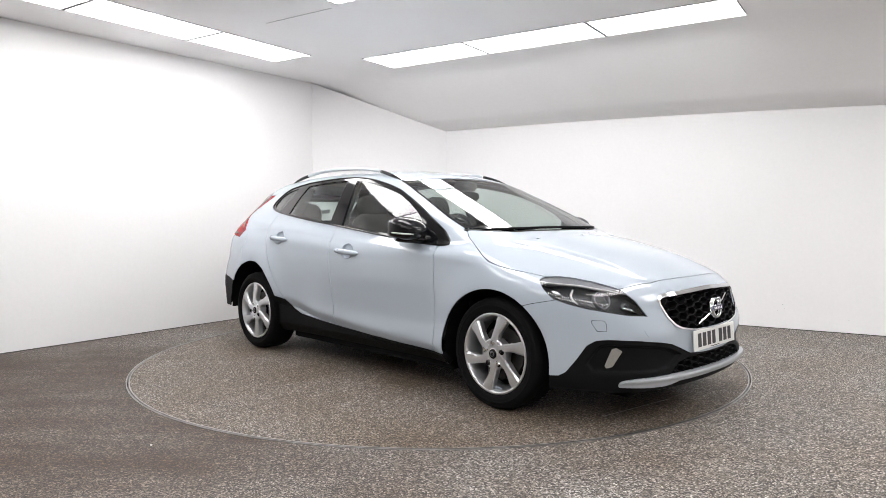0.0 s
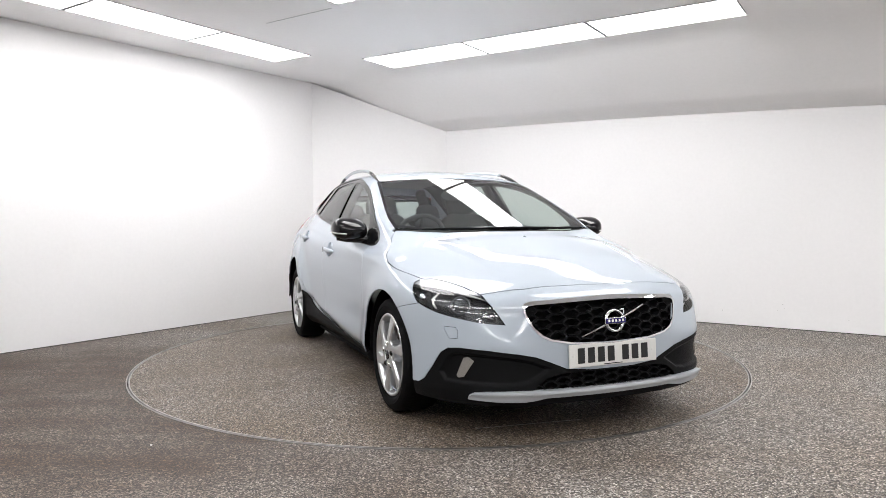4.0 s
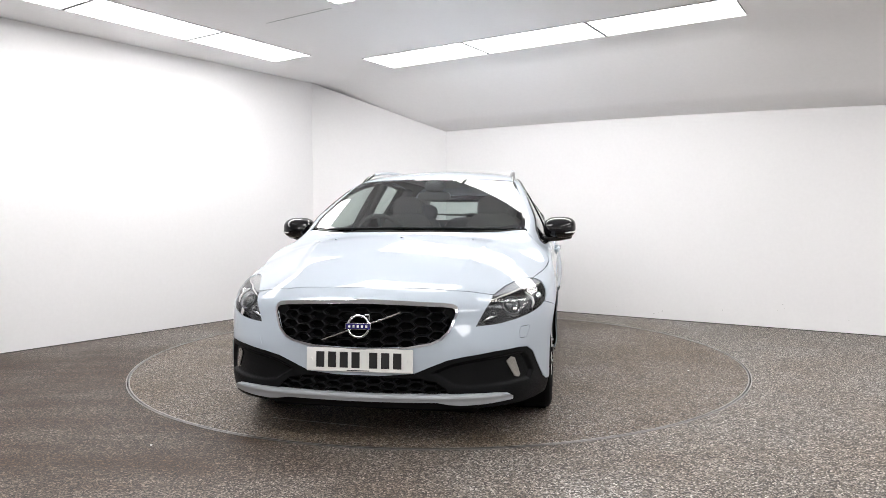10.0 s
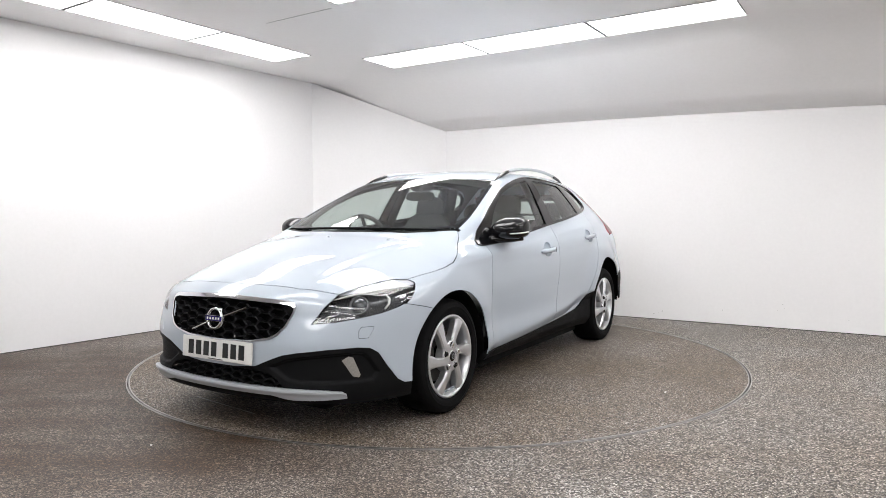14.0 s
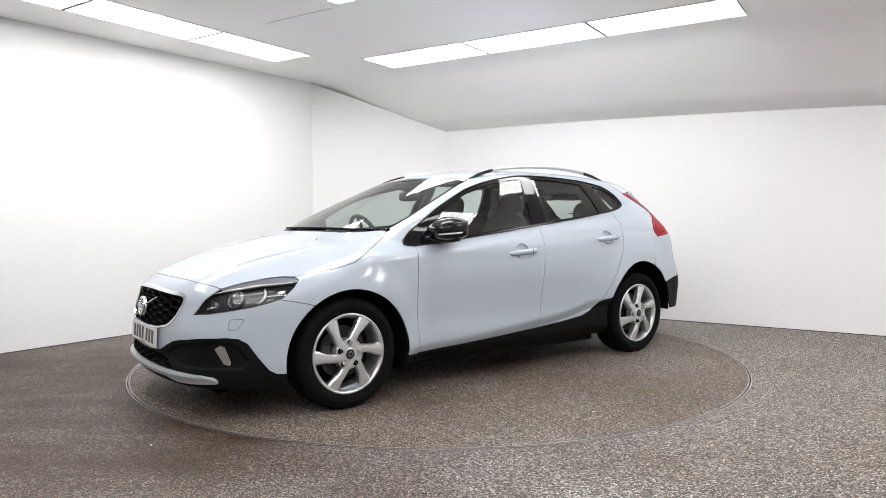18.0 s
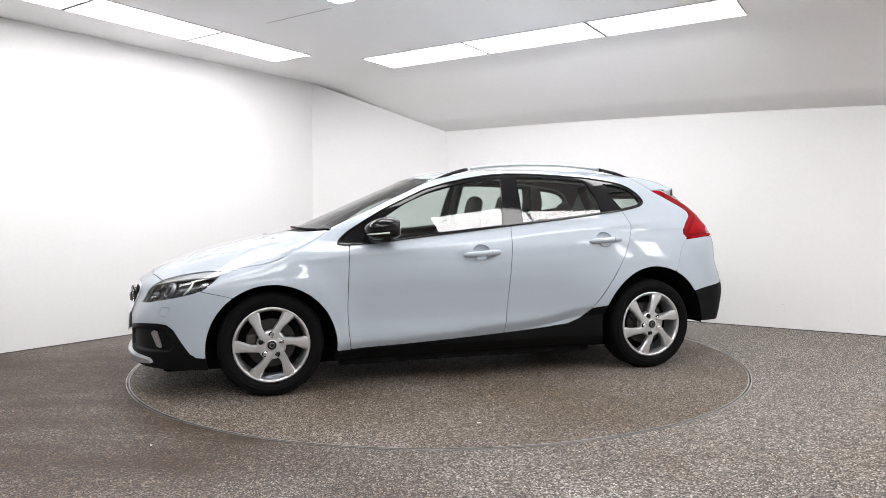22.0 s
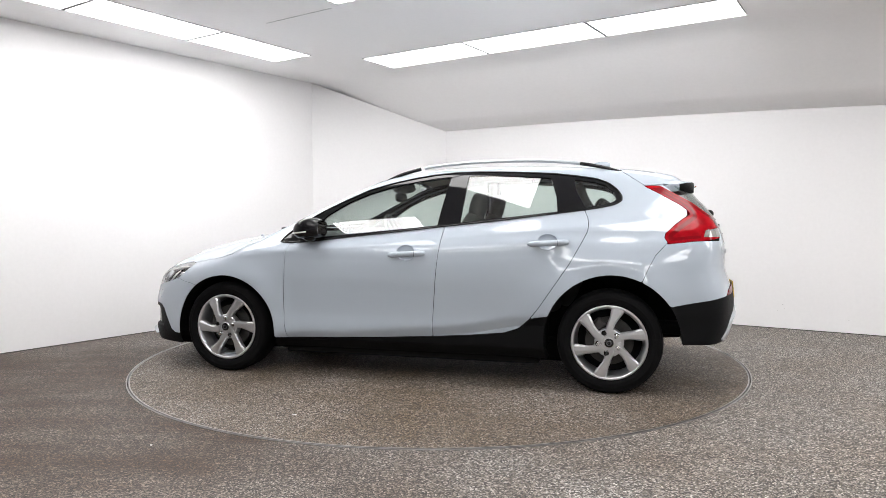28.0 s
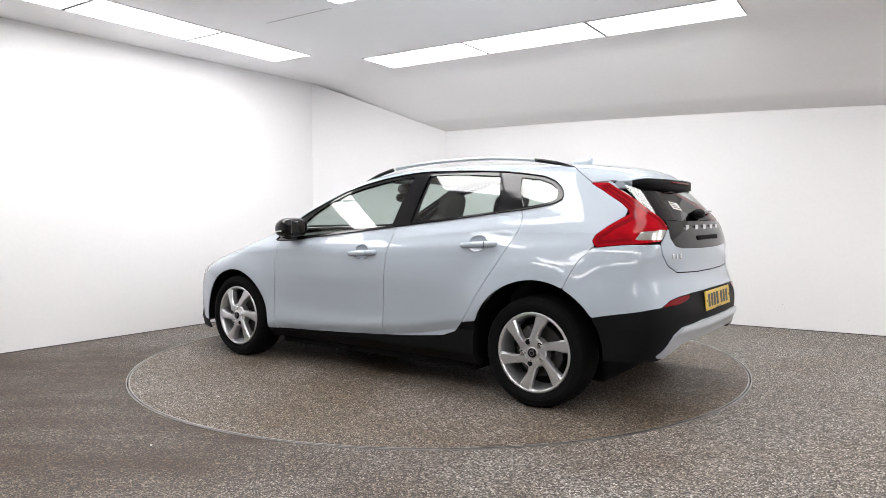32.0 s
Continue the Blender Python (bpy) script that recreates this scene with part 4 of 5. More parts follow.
def spoke_mesh(turn):
    """One curved blade: broad at the hub, waisted, then flaring into a kicked tip at the rim."""
    bm = bmesh.new()
    rows = []
    for i in range(13):
        t = i / 12
        r = .050 + (.224 - .050) * t
        lead = .025 + .014 * step(t, .35, .9) + .012 * step(.25 - t, 0, .25)
        trail = .024 + .015 * step(t, .55, .95) + .014 * step(.3 - t, 0, .3)
        sweep = -.32 * (1 - t) ** 1.4
        y = .012 - .010 * t ** 1.5
        ring = []
        for off, dy in ((-trail, -.007), (-trail * .72, .003), (-.1 * trail, .0045), (lead * .72, .003), (lead, -.006), (lead * .9, -.042), (-trail * .9, -.042)):
            a = turn + sweep + off / r
            ring.append(bm.verts.new((r * math.cos(a), y + dy, r * math.sin(a))))
        rows.append(ring)
    n = len(rows[0])
    for a, b in zip(rows, rows[1:]):
        for k in range(n):
            bm.faces.new((a[k], a[(k + 1) % n], b[(k + 1) % n], b[k]))
    bm.faces.new(rows[0])
    bm.faces.new(rows[-1][::-1])
    bmesh.ops.recalc_face_normals(bm, faces=bm.faces)
    return bm


def build_wheel():
    prof = [(.196, -.155), (.200, -.10), (.204, -.02), (.214, .002), (.2195, .0085), (.228, .009), (.2315, .005), (.231, -.012), (.222, -.03), (.222, -.16)]
    wheel = part("wheel", lathe(prof, 72), ALLOY, car, "silver six-spoke alloy wheel", True)
    tyre = [(.222, -.195), (.252, -.212), (.290, -.210), (.311, -.196), (.3185, -.165), (.3200, -.10), (.3185, -.035), (.311, -.004), (.302, .006), (.2995, .0085), (.2965, .0085), (.295, .010), (.285, .0135), (.276, .0148), (.2745, .0165), (.2725, .0165), (.271, .0152), (.262, .0155), (.246, .0115), (.238, .004), (.2305, .002), (.229, -.02)]
    part("tyre", lathe(tyre, 96), RUBBER, wheel, "black road tyre", True)
    bm = bmesh.new()
    for i in range(72):
        a = 2 * math.pi * i / 72
        for y, skew in ((-.045, .3), (-.155, -.3)):
            b = box(-.002, .002, -.028, .028, 0, .0012)
            join(bm, b, Matrix.Rotation(-a, 4, "Y") @ Matrix.Translation((0, y, .3192)) @ Matrix.Rotation(skew, 4, "Z"))
    part("tread", bm, DARK, wheel, kind="stuff")
    for i in range(6):
        part("spoke", spoke_mesh(2 * math.pi * i / 6), ALLOY, wheel, smooth=False)
    part("hub", lathe([(.001, .016), (.030, .016), (.034, .013), (.080, .0125), (.087, .006), (.090, -.04)], 40), ALLOY, wheel, smooth=False)
    part("hub_cap", lathe([(.001, .0225), (.021, .0215), (.0265, .019), (.028, .0135)], 32), GLOSS, wheel, "dark centre cap with a ring badge", True)
    part("cap_ring", lathe([(.010, .0226), (.013, .0240), (.0160, .0225)], 28), BADGE_GREY, wheel, smooth=True)
    for i in range(5):
        a = 2 * math.pi * i / 5 + .35
        bm = lathe([(.001, .0215), (.010, .0215), (.0128, .0185), (.0135, .008)], 18)
        bmesh.ops.transform(bm, matrix=Matrix.Translation((.064 * math.cos(a), .001, .064 * math.sin(a))), verts=bm.verts)
        part("wheel_bolt", bm, CHROME if i % 3 else GLOSS, wheel)
        # flat black disc under the bolt, standing for the shade of a recess
        bm = lathe([(.001, .0136), (.0185, .0136), (.019, .012)], 18)
        bmesh.ops.transform(bm, matrix=Matrix.Translation((.064 * math.cos(a), .001, .064 * math.sin(a))), verts=bm.verts)
        part("bolt_recess_shade", bm, DARK, wheel)
    part("brake_disc", lathe([(.06, -.075), (.148, -.075), (.148, -.098), (.06, -.098)], 48), DISCM, wheel, "steel brake disc")
    part("wheel_back", lathe([(.001, -.125), (.198, -.125)], 40), DARK, wheel)
    bm = box(.085, .150, -.115, -.045, -.06, .06, .012)
    part("caliper", bm, DISCM, wheel)
    return wheel


wheel = build_wheel()
face_y = .866
wheel.location = (1.323, face_y, HUB_Z)
for x, s, spin in ((-1.323, 1, -.785), (1.323, -1, 1.3), (-1.323, -1, .5)):
    w = copy_thing(wheel, Matrix.Translation((x, s * (face_y - (.006 if x < 0 else 0)), HUB_Z)) @ (Matrix.Rotation(math.pi, 4, "Z") if s < 0 else Matrix.Identity(4)) @ Matrix.Rotation(spin, 4, "Y"))
    w.parent = car
for arch in (ARCH_F, ARCH_R):
    for s in (1, -1):
        bm = bmesh.new()
        rr = arch[2] + .012
        rows = []
        lo, hi = (-5, 193) if arch is ARCH_F else (-10, 182)
        for k in range(33):
            a = math.radians(lo + (hi - lo) * k / 32)
            rows.append([bm.verts.new((arch[0] + rr * math.cos(a), s * y, arch[1] + rr * math.sin(a))) for y in (.50, .862 if arch is ARCH_F else .850)])
        for p, q in zip(rows, rows[1:]):
            bm.faces.new((p[0], p[1], q[1], q[0]))
        bm.faces.new([r[0] for r in rows])
        part("arch_liner", bm, DARK, car, "black wheel arch liner")

# underbody
part("underbody", box(-1.62, 1.98, -.54, .54, .12, .28, .03), DARK, car, "black underbody tray")
part("tail_tray", box(-1.93, -1.58, -.60, .60, .34, .42, .02), DARK, car)
part("floor_pan", box(-.88, .90, -.77, .77, .145, .26, .01), DARK, car)
# grille: chrome surround, recessed cells, slash bar and ring badge
surround = panel("grille_surround", "nose", [inside("nose", GRILLE, -.002), outside("nose", GRILLE_IN)], CHROME, car, "chrome grille frame", lift=.006, depth=.022, side=2)
panel("grille_back", "nose", [inside("nose", GRILLE, -.002)], DARK, car, "black grille backing", lift=-.05, depth=0, side=2)


def nose_point(a, z, lift=0.0):
    p = onto("nose", [abs(a)], [z])
    n = normal(p)
    q = (p + n * lift)[0]
    return Vector((q[0], math.copysign(q[1], a) if a else 0.0, q[2])), Vector((n[0, 0], math.copysign(n[0, 1], a) if a else 0.0, n[0, 2]))


def honeycomb(limit, a_max, z0, z1, w, h, lift, name, owner, mat):
    """Flat-topped six-sided cells with thick sloping walls, lying on the nose."""
    cols = int(a_max / w) + 1
    for c in range(-cols, cols + 1):
        z = z0 + (h / 2 if c % 2 else 0)
        while z < z1:
            a = c * w
            if abs(a) < a_max and polygon_distance(np.array([[abs(a), z]]), limit)[0] < .006:
                centre, n = nose_point(a, z, lift)
                side = UP.cross(n).normalized()
                up = n.cross(side).normalized()
                ww = w * 1.19 / 1.5
                bm = bmesh.new()
                outer, inner_v, back = [], [], []
                for k in range(6):
                    g = k * math.pi / 3
                    d = side * (math.cos(g) * ww) + up * (math.sin(g) * h * .577)
                    outer.append(bm.verts.new(centre + d))
                    inner_v.append(bm.verts.new(centre + d * .84 + n * .004))
                    back.append(bm.verts.new(centre + d * .70 - n * .03))
                for k in range(6):
                    j = (k + 1) % 6
                    bm.faces.new((outer[k], outer[j], inner_v[j], inner_v[k]))
                    bm.faces.new((inner_v[k], inner_v[j], back[j], back[k]))
                part(name, bm, mat, owner)
            z += h


GRID = material("grille_plastic", (.007, .007, .008), .45, spec=.1, grain=.1, grain_size=600)
honeycomb(GRILLE_IN, .42, .470, .668, .062, .044, -.010, "grille_cell", surround[0], GRID)
honeycomb(INTAKE, .36, .262, .338, .056, .036, -.012, "intake_cell", clad[0], PLASTIC)
panel("intake_back", "nose", [inside("nose", INTAKE, -.01)], DARK, clad[0], lift=-.045, depth=0, side=2)
# the slash runs from low on the car's right to high on its left
part("grille_slash", tube([nose_point(.165, .640, .012)[0], nose_point(.10, .612, .014)[0], nose_point(.045, .590, .016)[0]], .0045, 8), CHROME, surround[0])
part("grille_slash", tube([nose_point(-.045, .557, .016)[0], nose_point(-.10, .532, .014)[0], nose_point(-.155, .508, .012)[0]], .0045, 8), CHROME, surround[0])
bc, bn = nose_point(0, .576, .022)
ring = lathe([(.044, -.012), (.0445, .004), (.049, .0075), (.055, .006), (.0565, -.012)], 48)
side_n = bn.cross(UP).normalized()
turn_n = Matrix((side_n, bn, side_n.cross(bn))).transposed().to_4x4()
badge = part("badge", ring, CHROME, car, "chrome ring badge with a blue bar", True)
badge.matrix_local = Matrix.Translation(bc) @ turn_n
part("badge_bar", box(-.060, .060, .004, .011, -.0135, .0135, .003), BLUE, badge, "blue enamel bar")
part("badge_frame", box(-.062, .062, .001, .009, -.0155, .0155, .003), CHROME, badge)
bm = bmesh.new()
for k in range(5):
    join(bm, box(-.046 + k * .0205, -.036 + k * .0205, .011, .0118, -.006, .006))
part("badge_marks", bm, PLATE_W, badge)
part("badge_arrow", box(-.056, -.030, -.004, .006, .050, .056, .001), CHROME, badge)
part("badge_arrow", box(-.056, -.050, -.004, .006, .030, .056, .001), CHROME, badge)


def plate(centre, normal_dir, mat, label, owner, width=.52, height=.111):
    """A registration plate whose characters are plain bars."""
    n = Vector(normal_dir).normalized()
    side = n.cross(UP).normalized()
    rot = Matrix((side, n, side.cross(n))).transposed().to_4x4()
    pl = part("number_plate", box(-width / 2, width / 2, -.004, .002, -height / 2, height / 2, .004, 2), mat, owner, label)
    pl.matrix_local = Matrix.Translation(centre) @ rot
    x = -.205
    for k in range(7):
        part("character_bar", box(x, x + .040, .0016, .003, -.037, .037), INK, pl)
        x += .058 + (.028 if k == 2 else 0)
    for sx in (-.235, .235):
        bm = lathe([(.001, .0045), (.005, .0042), (.0065, .002)], 14)
        bmesh.ops.transform(bm, matrix=Matrix.Translation((sx, 0, 0)), verts=bm.verts)
        part("plate_screw", bm, mat if mat is PLATE_W else INK, pl)
    part("maker_bar", box(-.05, .06, .0016, .0022, -.051, -.047), INK, pl)
    return pl


plate((2.203, 0, .418), (1, 0, .07), PLATE_W, "white front number plate", car)
part("plate_mount", box(2.14, 2.196, -.20, .20, .36, .46, .01), PLASTIC, car)
rp = onto("tail", [0.0], [.605])[0]
plate((rp[0] - .004, .01, .605), (-1, 0, .10), PLATE_Y, "yellow rear number plate", car)

# headlamp innards
for s in (1, -1):
    own = head[0 if s == 1 else 1]

    def hp(a, z, lift):
        q, n = nose_point(a, z, lift)
        return Vector((q.x, q.y * s, q.z)), Vector((n.x, n.y * s, n.z))
    for a, z, r, mat1 in ((.655, .678, .044, LENSM), (.55, .632, .016, LENSM)):
        c, n = hp(a, z, -.034)
        n = (n + Vector((.7, 0, 0))).normalized()
        rot = Vector((0, 1, 0)).rotation_difference(n).to_matrix().to_4x4()
        l = part("projector", lathe([(.001, .020), (r * .5, .017), (r * .8, .009), (r * .95, 0)], 28), mat1, own, "dark glass projector lens", True)
        l.matrix_local = Matrix.Translation(c) @ rot
        l = part("projector_ring", lathe([(r * .96, -.01), (r, .008), (r * 1.05, .009), (r * 1.09, .002), (r * 1.11, -.015)], 32), BROWM, own, smooth=True)
        l.matrix_local = Matrix.Translation(c) @ rot
    # curved light guide beside the projector
    part("light_guide", tube([hp(a, z, -.022)[0] for a, z in ((.775, .722), (.793, .695), (.790, .665), (.770, .640))], [.004, .006, .006, .004], 8), PLATE_W, own, "white curved light guide", True)
    part("light_bar", tube([hp(a, z, -.008)[0] for a, z in ((.548, .690), (.60, .705), (.66, .716), (.75, .732), (.84, .739), (.91, .745))], [.002, .0045, .005, .005, .0045, .002], 8), PLATE_W, own, "white light bar", True)
    part("reflector_bowl", tube([hp(a, z, -.028)[0] for a, z in ((.845, .690), (.865, .700), (.885, .712))], [.010, .017, .008], 10), CHROME, own, smooth=True)
    part("reflector_bowl", tube([hp(a, z, -.030)[0] for a, z in ((.50, .600), (.53, .612), (.565, .622))], [.006, .011, .005], 10), CHROME, own, smooth=True)

MIRROR = material("mirror_silver", (.75, .77, .78), .03, 1.0)
# mirrors
for s in (1, -1):
    m = Matrix.Diagonal((1, s, 1, 1))
    bm = blob((.640, .918, 1.020), (.118, .104, .070), 2.8, 36, 20)
    for v in bm.verts:
        k = (v.co.x - .640) / .118
        if k > 0:
            v.co.y -= .03 * k * k
            v.co.z = 1.024 + (v.co.z - 1.024) * (1 - .35 * k * k) - .018 * k
        v.co.x = max(v.co.x, .548)
    bmesh.ops.transform(bm, matrix=m, verts=bm.verts)
    if s == -1:
        bmesh.ops.reverse_faces(bm, faces=bm.faces)
    mir = part("door_mirror", bm, GLOSS, car, "gloss black door mirror", True)
    bm = tube([(.615, s * .985, .962), (.64, s * .92, .956), (.675, s * .84, .952), (.715, s * .79, .946)], [.034, .044, .046, .050], 12, .62)
    part("mirror_arm", bm, GLOSS, mir, smooth=True)
    part("mirror_indicator", tube([(.748, s * .955, .985), (.735, s * .979, .987), (.69, s * 1.012, .991), (.62, s * 1.023, .996)], [.003, .005, .006, .005], 8, .9), PLATE_W, mir, "slim clear side indicator", True)
    part("mirror_glass", box(.5455, .5485, min(s * .865, s * .991), max(s * .865, s * .991), .980, 1.068, .001), MIRROR, mir, "mirror pane")

# roof rails, aerial fin, spoiler
RAIL = [(.232, .574, 1.348), (.10, .566, 1.392), (-.056, .555, 1.428), (-.321, .53, 1.458), (-.60, .51, 1.469), (-.884, .48, 1.465), (-1.122, .46, 1.444), (-1.27, .452, 1.422), (-1.39, .444, 1.396)]
rp_all = curve_points(RAIL, 60)
for s in (1, -1):
    P = rp_all * [1, s, 1]
    mid = P[(P[:, 0] < -.05) & (P[:, 0] > -1.125)]
    rail = part("roof_rail", tube([tuple(p) for p in mid], .014, 10, .85), SILVER, car, "satin silver roof rail with black feet", True)
    a, b = P[P[:, 0] >= -.06], P[P[:, 0] <= -1.115]
    for seg in (a, b[::-1]):
        n = len(seg)
        part("rail_foot", tube([tuple(p - np.array([0, 0, .010 * (1 - i / max(1, n - 1))])) for i, p in enumerate(seg)], [.005 + .009 * min(1, i / 5) for i in range(n)], 10, .9), GLOSS, rail, "gloss black rail foot", True)
fin = blob((-1.22, 0, 1.452), (.075, .022, .036), 2.0, 24, 12)
for v in fin.verts:
    k = max(0, (v.co.z - 1.45) / .036)
    v.co.x -= .025 * k
    v.co.y *= 1 - .6 * k
part("aerial_fin", fin, PAINT, car, "body-coloured shark-fin aerial", True)

spoiler = panel("spoiler", "round", [inside("side", SPOILER, .001), outside("top", ROOF, .0015)], PAINT, car, "body-coloured roof spoiler with a black lip", lift=.001, depth=.012, side=2)[0]
edge_rows, lip_rows = [], []
for k in range(41):
    a = -.66 + 1.32 * k / 40
    e = abs(a) / .66
    z = 1.318
    for _ in range(3):
        p = onto("tail", [abs(a)], [z])[0]
        z = float(np.interp(-p[0], (1.53, 1.62, 1.70, 1.74, 1.95), (1.289, 1.294, 1.306, 1.318, 1.322)))
    p = Vector((p[0], math.copysign(p[1], a), p[2]))
    out = .072 * (1 - .5 * e ** 4)
    thick = .060 - .022 * e ** 4
    edge_rows.append([p + Vector(v) for v in ((.006, 0, .006), (-.010, 0, .0015), (-out * .5, 0, -.002), (-out * .93, 0, -.004), (-out * 1.0, 0, -.010))])
    lip_rows.append([p + Vector(v) for v in ((-out * .5, 0, -.007), (-out * .93, 0, -.011), (-out * .985, 0, -.013), (-out * .97, 0, -.008 - thick), (-out * .3, 0, -.014 - thick), (.03, 0, -.05))])


def strip(rows, caps=False):
    """A skin over rows of points, closed at its two ends if wanted."""
    bm = bmesh.new()
    R = [[bm.verts.new(p) for p in r] for r in rows]
    for p, q in zip(R, R[1:]):
        for k in range(len(p) - 1):
            bm.faces.new((p[k], p[k + 1], q[k + 1], q[k]))
    if caps:
        bm.faces.new(R[0])
        bm.faces.new(R[-1])
    bmesh.ops.recalc_face_normals(bm, faces=bm.faces)
    return bm


edge, lip = strip(edge_rows), strip(lip_rows[2:-2])
for rows in (lip_rows[:3], lip_rows[-3:]):
    part("spoiler_end", strip(rows, True), PAINT, spoiler, "body-coloured spoiler end", smooth=False)
part("spoiler_edge", edge, PAINT, spoiler, smooth=True)
part("spoiler_lip", lip, PLASTIC, spoiler, "black spoiler lip", True)
part("brake_light", tube([(float(onto("tail", [abs(y) / .8], [1.298])[0, 0]) - .064, y, 1.292) for y in (-.16, -.08, 0, .08, .16)], .005, 6), RED_DEEP, spoiler, "slim red high brake light")

# tailgate furniture
tp = lambda a, z, lift: (lambda p, n: Vector((p + n * lift)[0]))(*(lambda p: (p, normal(p)))(onto("tail", [a], [z])))
wc = tp(0, 1.105, .012)
part("rear_wiper_cover", blob((wc.x, -.03, 1.105), (.034, .065, .030), 2.2, 20, 10), PLASTIC, car, "black rear wiper pivot", True)
arm = [(y, 1.108 + .016 * k / 5) for k, y in enumerate((-.03, -.12, -.22, -.31, -.38, -.44))]
part("rear_wiper_arm", tube([(tp(abs(y) / .96, z, .022).x, y, z) for y, z in arm], [.016, .013, .011, .009, .008, .005], 8), GLOSS, car, smooth=True)
for k in range(5):
    y = .30 - k * .15
    c = tp(abs(y) / 1.0, 1.025, .004)
    part("letter_bar", box(c.x - .003, c.x + .004, y - .026, y + .026, 1.010, 1.040, .002), CHROME, gate[0], "chrome lettering strip")
gx = tp(0, .965, 0).x
part("gate_grip", box(gx - .005, gx + .06, -.20, .20, .950, .978, .006), DARK, gate[0], "black tailgate grip recess")
for k in range(3):
    c = tp(.50 - k * .033, .872, .002)
    part("model_mark", box(c.x - .003, c.x + .003, c.y - .013, c.y + .013, .858, .884, .001), CHROME, gate[0])
c = tp(.28, 1.148, .002)
c2, c3 = tp(.30, 1.148, .002), tp(.28, 1.17, .002)
st = part("sticker", box(-.055, .055, -.0006, .0006, -.028, .028), PAPER, car, "white paper window sticker with dark bars")
side_v = (c - c2).normalized()
up_v = (c3 - c).normalized()
n = side_v.cross(up_v).normalized()
n = n if n.x < 0 else -n
side_v = up_v.cross(n).normalized()
st.matrix_local = Matrix.Translation(c) @ Matrix((side_v, n, side_v.cross(n))).transposed().to_4x4()
for k in range(3):
    part("sticker_bar", box(-.045, .042 - .014 * k, .0006, .0014, .012 - k * .015, .018 - k * .015), INK, st)

# windscreen wipers, washer jets, camera housing
top_p = lambda x, y, lift: (lambda p, n: Vector((p[0, 0] + n[0, 0] * lift, y, p[0, 2] + n[0, 2] * lift)))(onto("top", [x], [abs(y)]), normal(onto("top", [x], [abs(y)])))
part("wiper", tube([top_p(1.128 - .31 * abs(-.56 + .085 * k) ** 2, -.56 + .085 * k, .007) for k in range(9)], .005, 8, 1.2), PLASTIC, car, "black windscreen wiper")
part("wiper", tube([top_p(1.128 - .31 * (.02 + .072 * k) ** 2, .02 + .072 * k, .007) for k in range(9)], .005, 8, 1.2), PLASTIC, car, "black windscreen wiper")
for y in (-.42, 0, .42):
    x = 1.32 - .22 * y * y
    c = top_p(x, y, .002)
    part("washer_jet", blob(tuple(c), (.014, .010, .005), 2.2, 12, 6), PAINT, hood[0], smooth=True)
part("sensor_housing", blob((.275, 0, 1.318), (.09, .075, .042), 2.6, 20, 10), DASH, car, "black camera housing behind the windscreen", True)
part("rear_view_mirror", blob((.30, 0, 1.245), (.018, .125, .036), 3.2, 24, 10), DASH, car, "black interior mirror", True)

# ---- cabin ----


def seat(x, y, tilt=14, name="front_seat", width=.25, mat=GREYCLOTH):
    st = part(name, blob((x + .10, y, .46), (.28, width, .09), 3.2, 24, 12), mat, car, "grey upholstered front seat", True)
    m = Matrix.Translation((x - .12, y, .46)) @ Matrix.Rotation(radians(-tilt), 4, "Y")
    part("backrest", blob((0, 0, .33), (.075, width, .36), 3.0, 24, 16, m), mat, st, smooth=True)
    part("backrest_shell", blob((-.035, 0, .30), (.06, width * .96, .33), 3.0, 24, 16, m), CLOTH, st, smooth=True)
    part("headrest", blob((-.005, 0, .728), (.052, .130, .100), 2.8, 20, 12, m), mat, st, smooth=True)
    for o in (-.05, .05):
        part("headrest_post", tube([tuple(m @ Vector((0, o, .62))), tuple(m @ Vector((0, o, .70)))], .006, 8), CHROME, st)
    return st


for y in (.36, -.36):
    seat(-.10, y)
bench = part("rear_bench", blob((-.78, 0, .52), (.27, .62, .10), 3.4, 32, 12), CLOTH, car, "charcoal rear bench seat", True)
m = Matrix.Translation((-1.02, 0, .52)) @ Matrix.Rotation(radians(-20), 4, "Y")
for y in (-.40, 0, .40):
    part("backrest", blob((0, y, .28), (.07, .21, .32), 3.2, 24, 14, m), CLOTH, bench, smooth=True)
for y in (-.38, .38):
    part("headrest", blob((0, y, .65), (.045, .12, .085), 2.6, 20, 12, m), CLOTH, bench, smooth=True)
part("dashboard", blob((.80, 0, .85), (.30, .70, .135), 3.2, 36, 14), DASH, car, "black moulded dashboard", True)
part("instrument_hood", blob((.64, -.36, .965), (.12, .17, .045), 2.6, 20, 10), DASH, car, smooth=True)
part("centre_stack", blob((.56, 0, .80), (.08, .13, .20), 3.0, 20, 10), DASH, car, smooth=True)
part("centre_console", blob((.12, 0, .50), (.42, .11, .12), 3.2, 24, 10), DASH, car, smooth=True)
mw = Matrix.Translation((.46, -.36, 1.005 - .07)) @ Matrix.Rotation(radians(-64), 4, "Y")
pts = [tuple(mw @ Vector((.185 * math.cos(2 * math.pi * k / 36), .185 * math.sin(2 * math.pi * k / 36), 0))) for k in range(36)]
sw = part("steering_wheel", tube(pts, .016, 10, 1.0, True), DASH, car, "black leather steering wheel", True)
part("wheel_boss", blob((0, 0, -.015), (.075, .075, .03), 2.6, 20, 10, mw), DASH, sw, smooth=True)
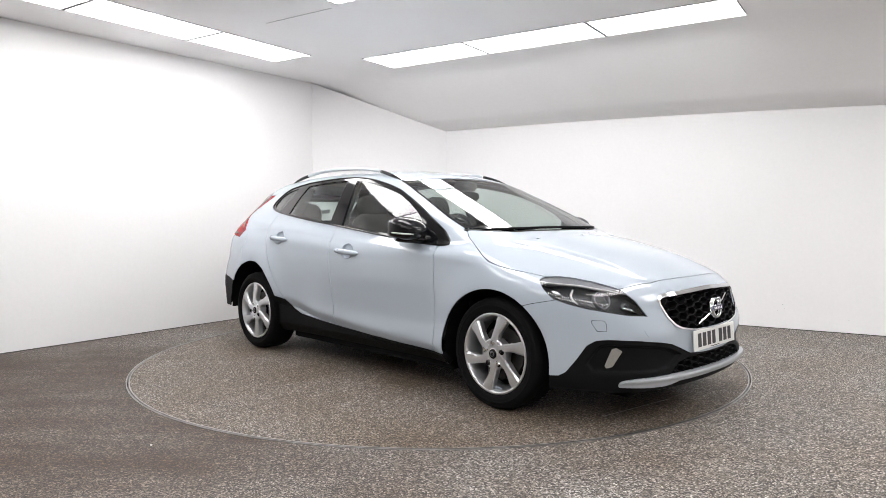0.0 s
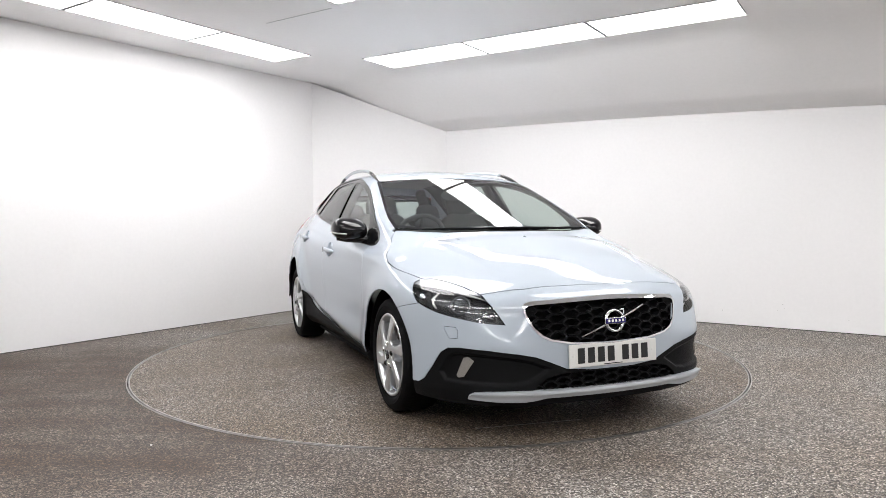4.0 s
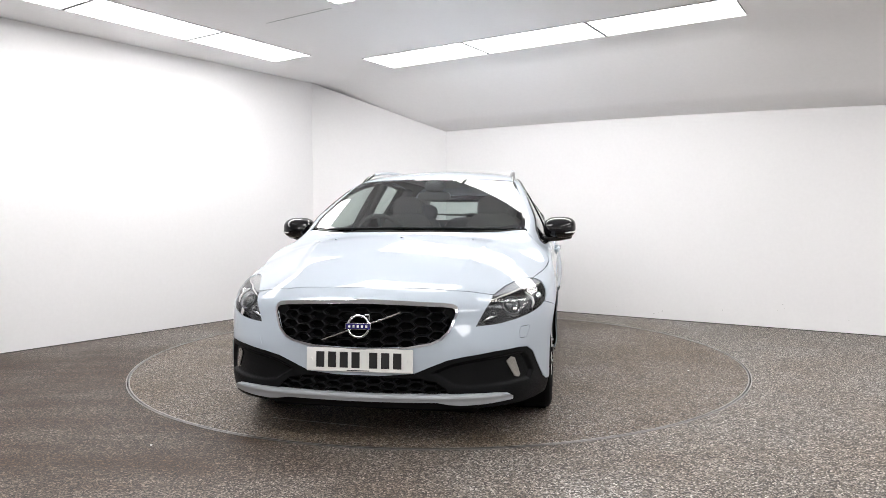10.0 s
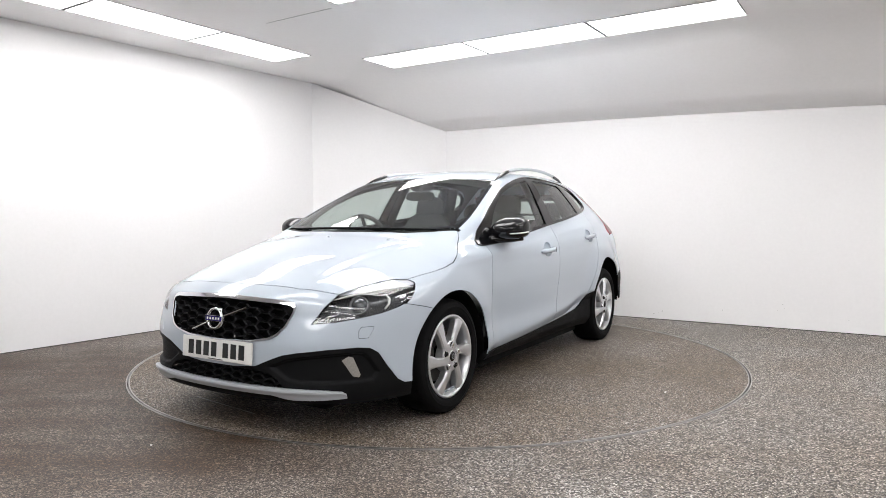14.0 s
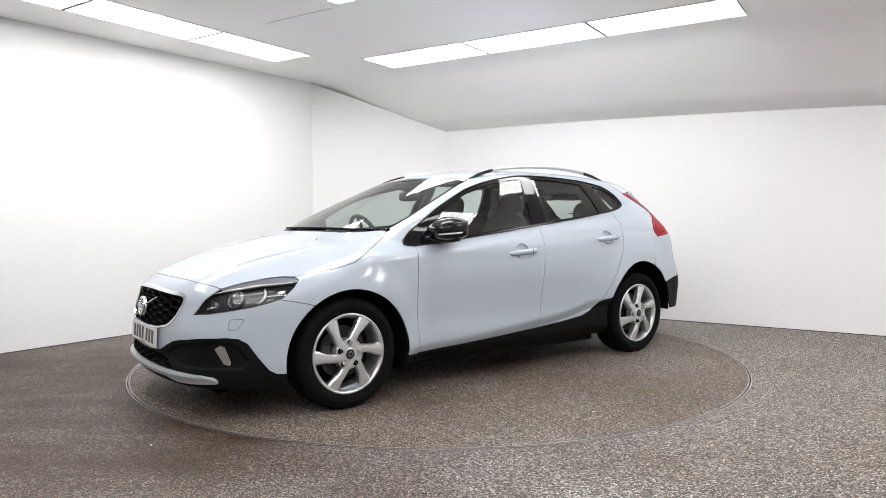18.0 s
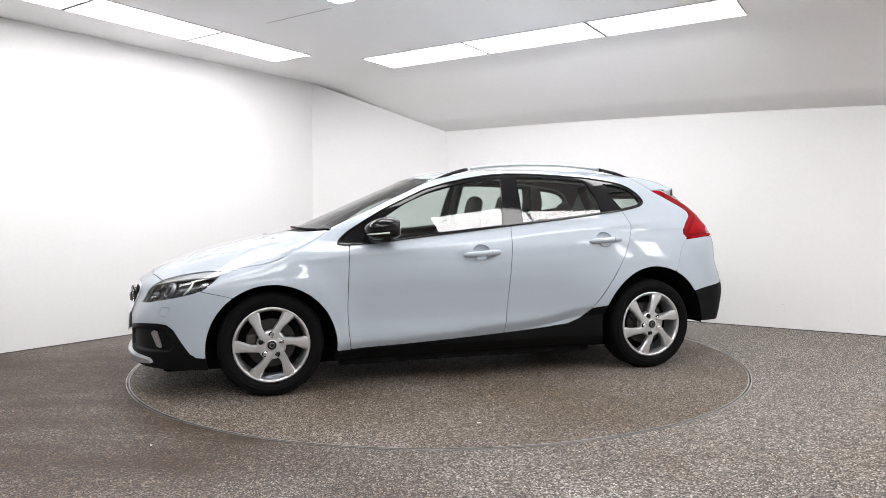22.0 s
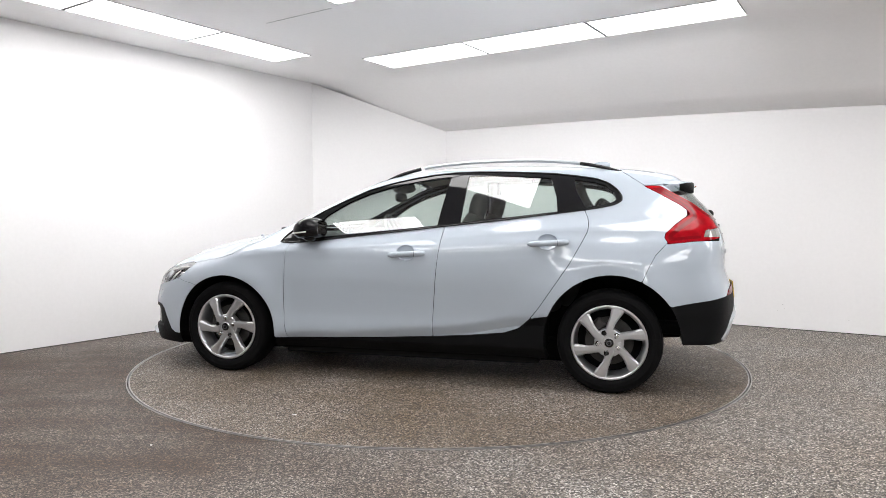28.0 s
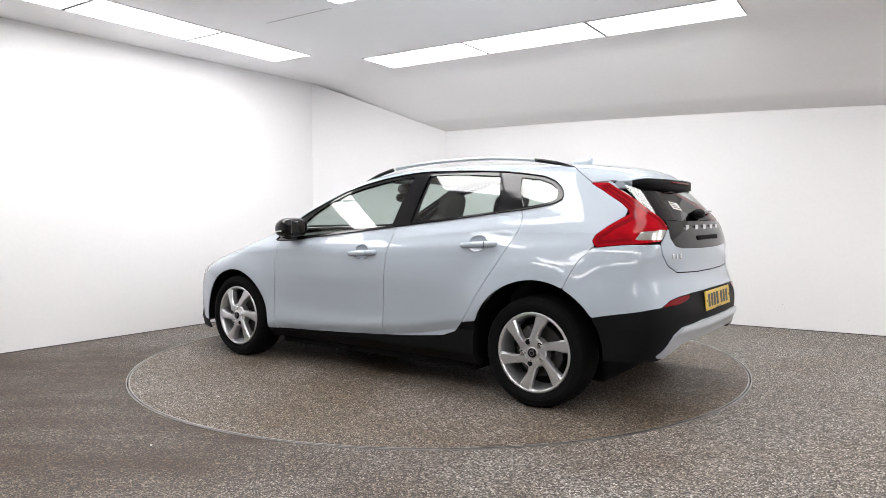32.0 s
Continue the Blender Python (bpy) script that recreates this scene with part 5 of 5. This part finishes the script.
for ang in (0, 90, 180):
    d = Vector((math.cos(radians(ang - 90)), math.sin(radians(ang - 90)), 0))
    part("wheel_spoke", tube([tuple(mw @ (d * .06)), tuple(mw @ (d * .18))], .013, 8), DASH, sw, smooth=True)
panel("headliner", "round", [inside("top", [(.20, -.2), (.20, .50), (-.1, .50), (-1.1, .42), (-1.5, .38), (-1.5, -.2)])], LINER, car, "pale fabric headliner", lift=-.03, depth=0, side=2)
panel("door_lining", "round", [off_arch(ARCH_R, .04), off_arch(ARCH_F, .04), inside("side", [(.80, .93), (-.27, 1.02), (-1.15, 1.11), (-1.15, .35), (.80, .35)])], DASH, car, "dark door lining", lift=-.075, depth=0)
part("parcel_shelf", box(-1.80, -1.18, -.52, .52, .93, .96, .01), CLOTH, car, "black parcel shelf")
part("cabin_floor", box(-.86, .90, -.74, .74, .28, .32, .01), CLOTH, car, "black cabin carpet")
part("boot_floor", box(-1.80, -.86, -.48, .48, .50, .53, .01), CLOTH, car, "black boot carpet")
part("bulkhead", box(1.02, 1.06, -.76, .76, .28, .93, .01), DARK, car)
for s in (1, -1):
    part("belt_pillar", tube([(-.30, s * .715, 1.02), (-.315, s * .635, 1.20), (-.33, s * .545, 1.36)], .032, 10, 1.0), DASH, car, "dark inner pillar trim", True)
    part("rear_pillar", tube([(-1.08, s * .62, 1.08), (-1.08, s * .56, 1.20), (-1.03, s * .50, 1.34)], .045, 10, 1.0), DASH, car, "dark inner pillar trim", True)
    part("tail_pillar", tube([(-1.66, s * .58, 1.0), (-1.56, s * .48, 1.18), (-1.44, s * .38, 1.33)], .05, 10, 1.0), DASH, car, "dark inner pillar trim", True)


# ---- what moves: the turntable carries the car round ----
def motions():
    turns = [(0, -45.75), (2, -56.54), (4, -67.50), (6, -78.55), (8, -89.58), (10, -100.50), (12, -111.27), (14, -121.88), (16, -132.37), (18, -142.79), (20, -153.23), (22, -163.73), (24, -174.31), (26, -184.95), (28, -195.61), (30, -206.18), (32, -216.61)]
    rows_car, rows_disc = [], []
    for t, a in turns:
        m = Matrix.Rotation(radians(a), 4, "Z")
        rows_car.append((t, m @ Matrix.Translation((-0.007, 0.026, 0))))
        rows_disc.append((t, Matrix.Translation(RING) @ m))
    walk(car, rows_car)
    walk(turntable, rows_disc)


motions()
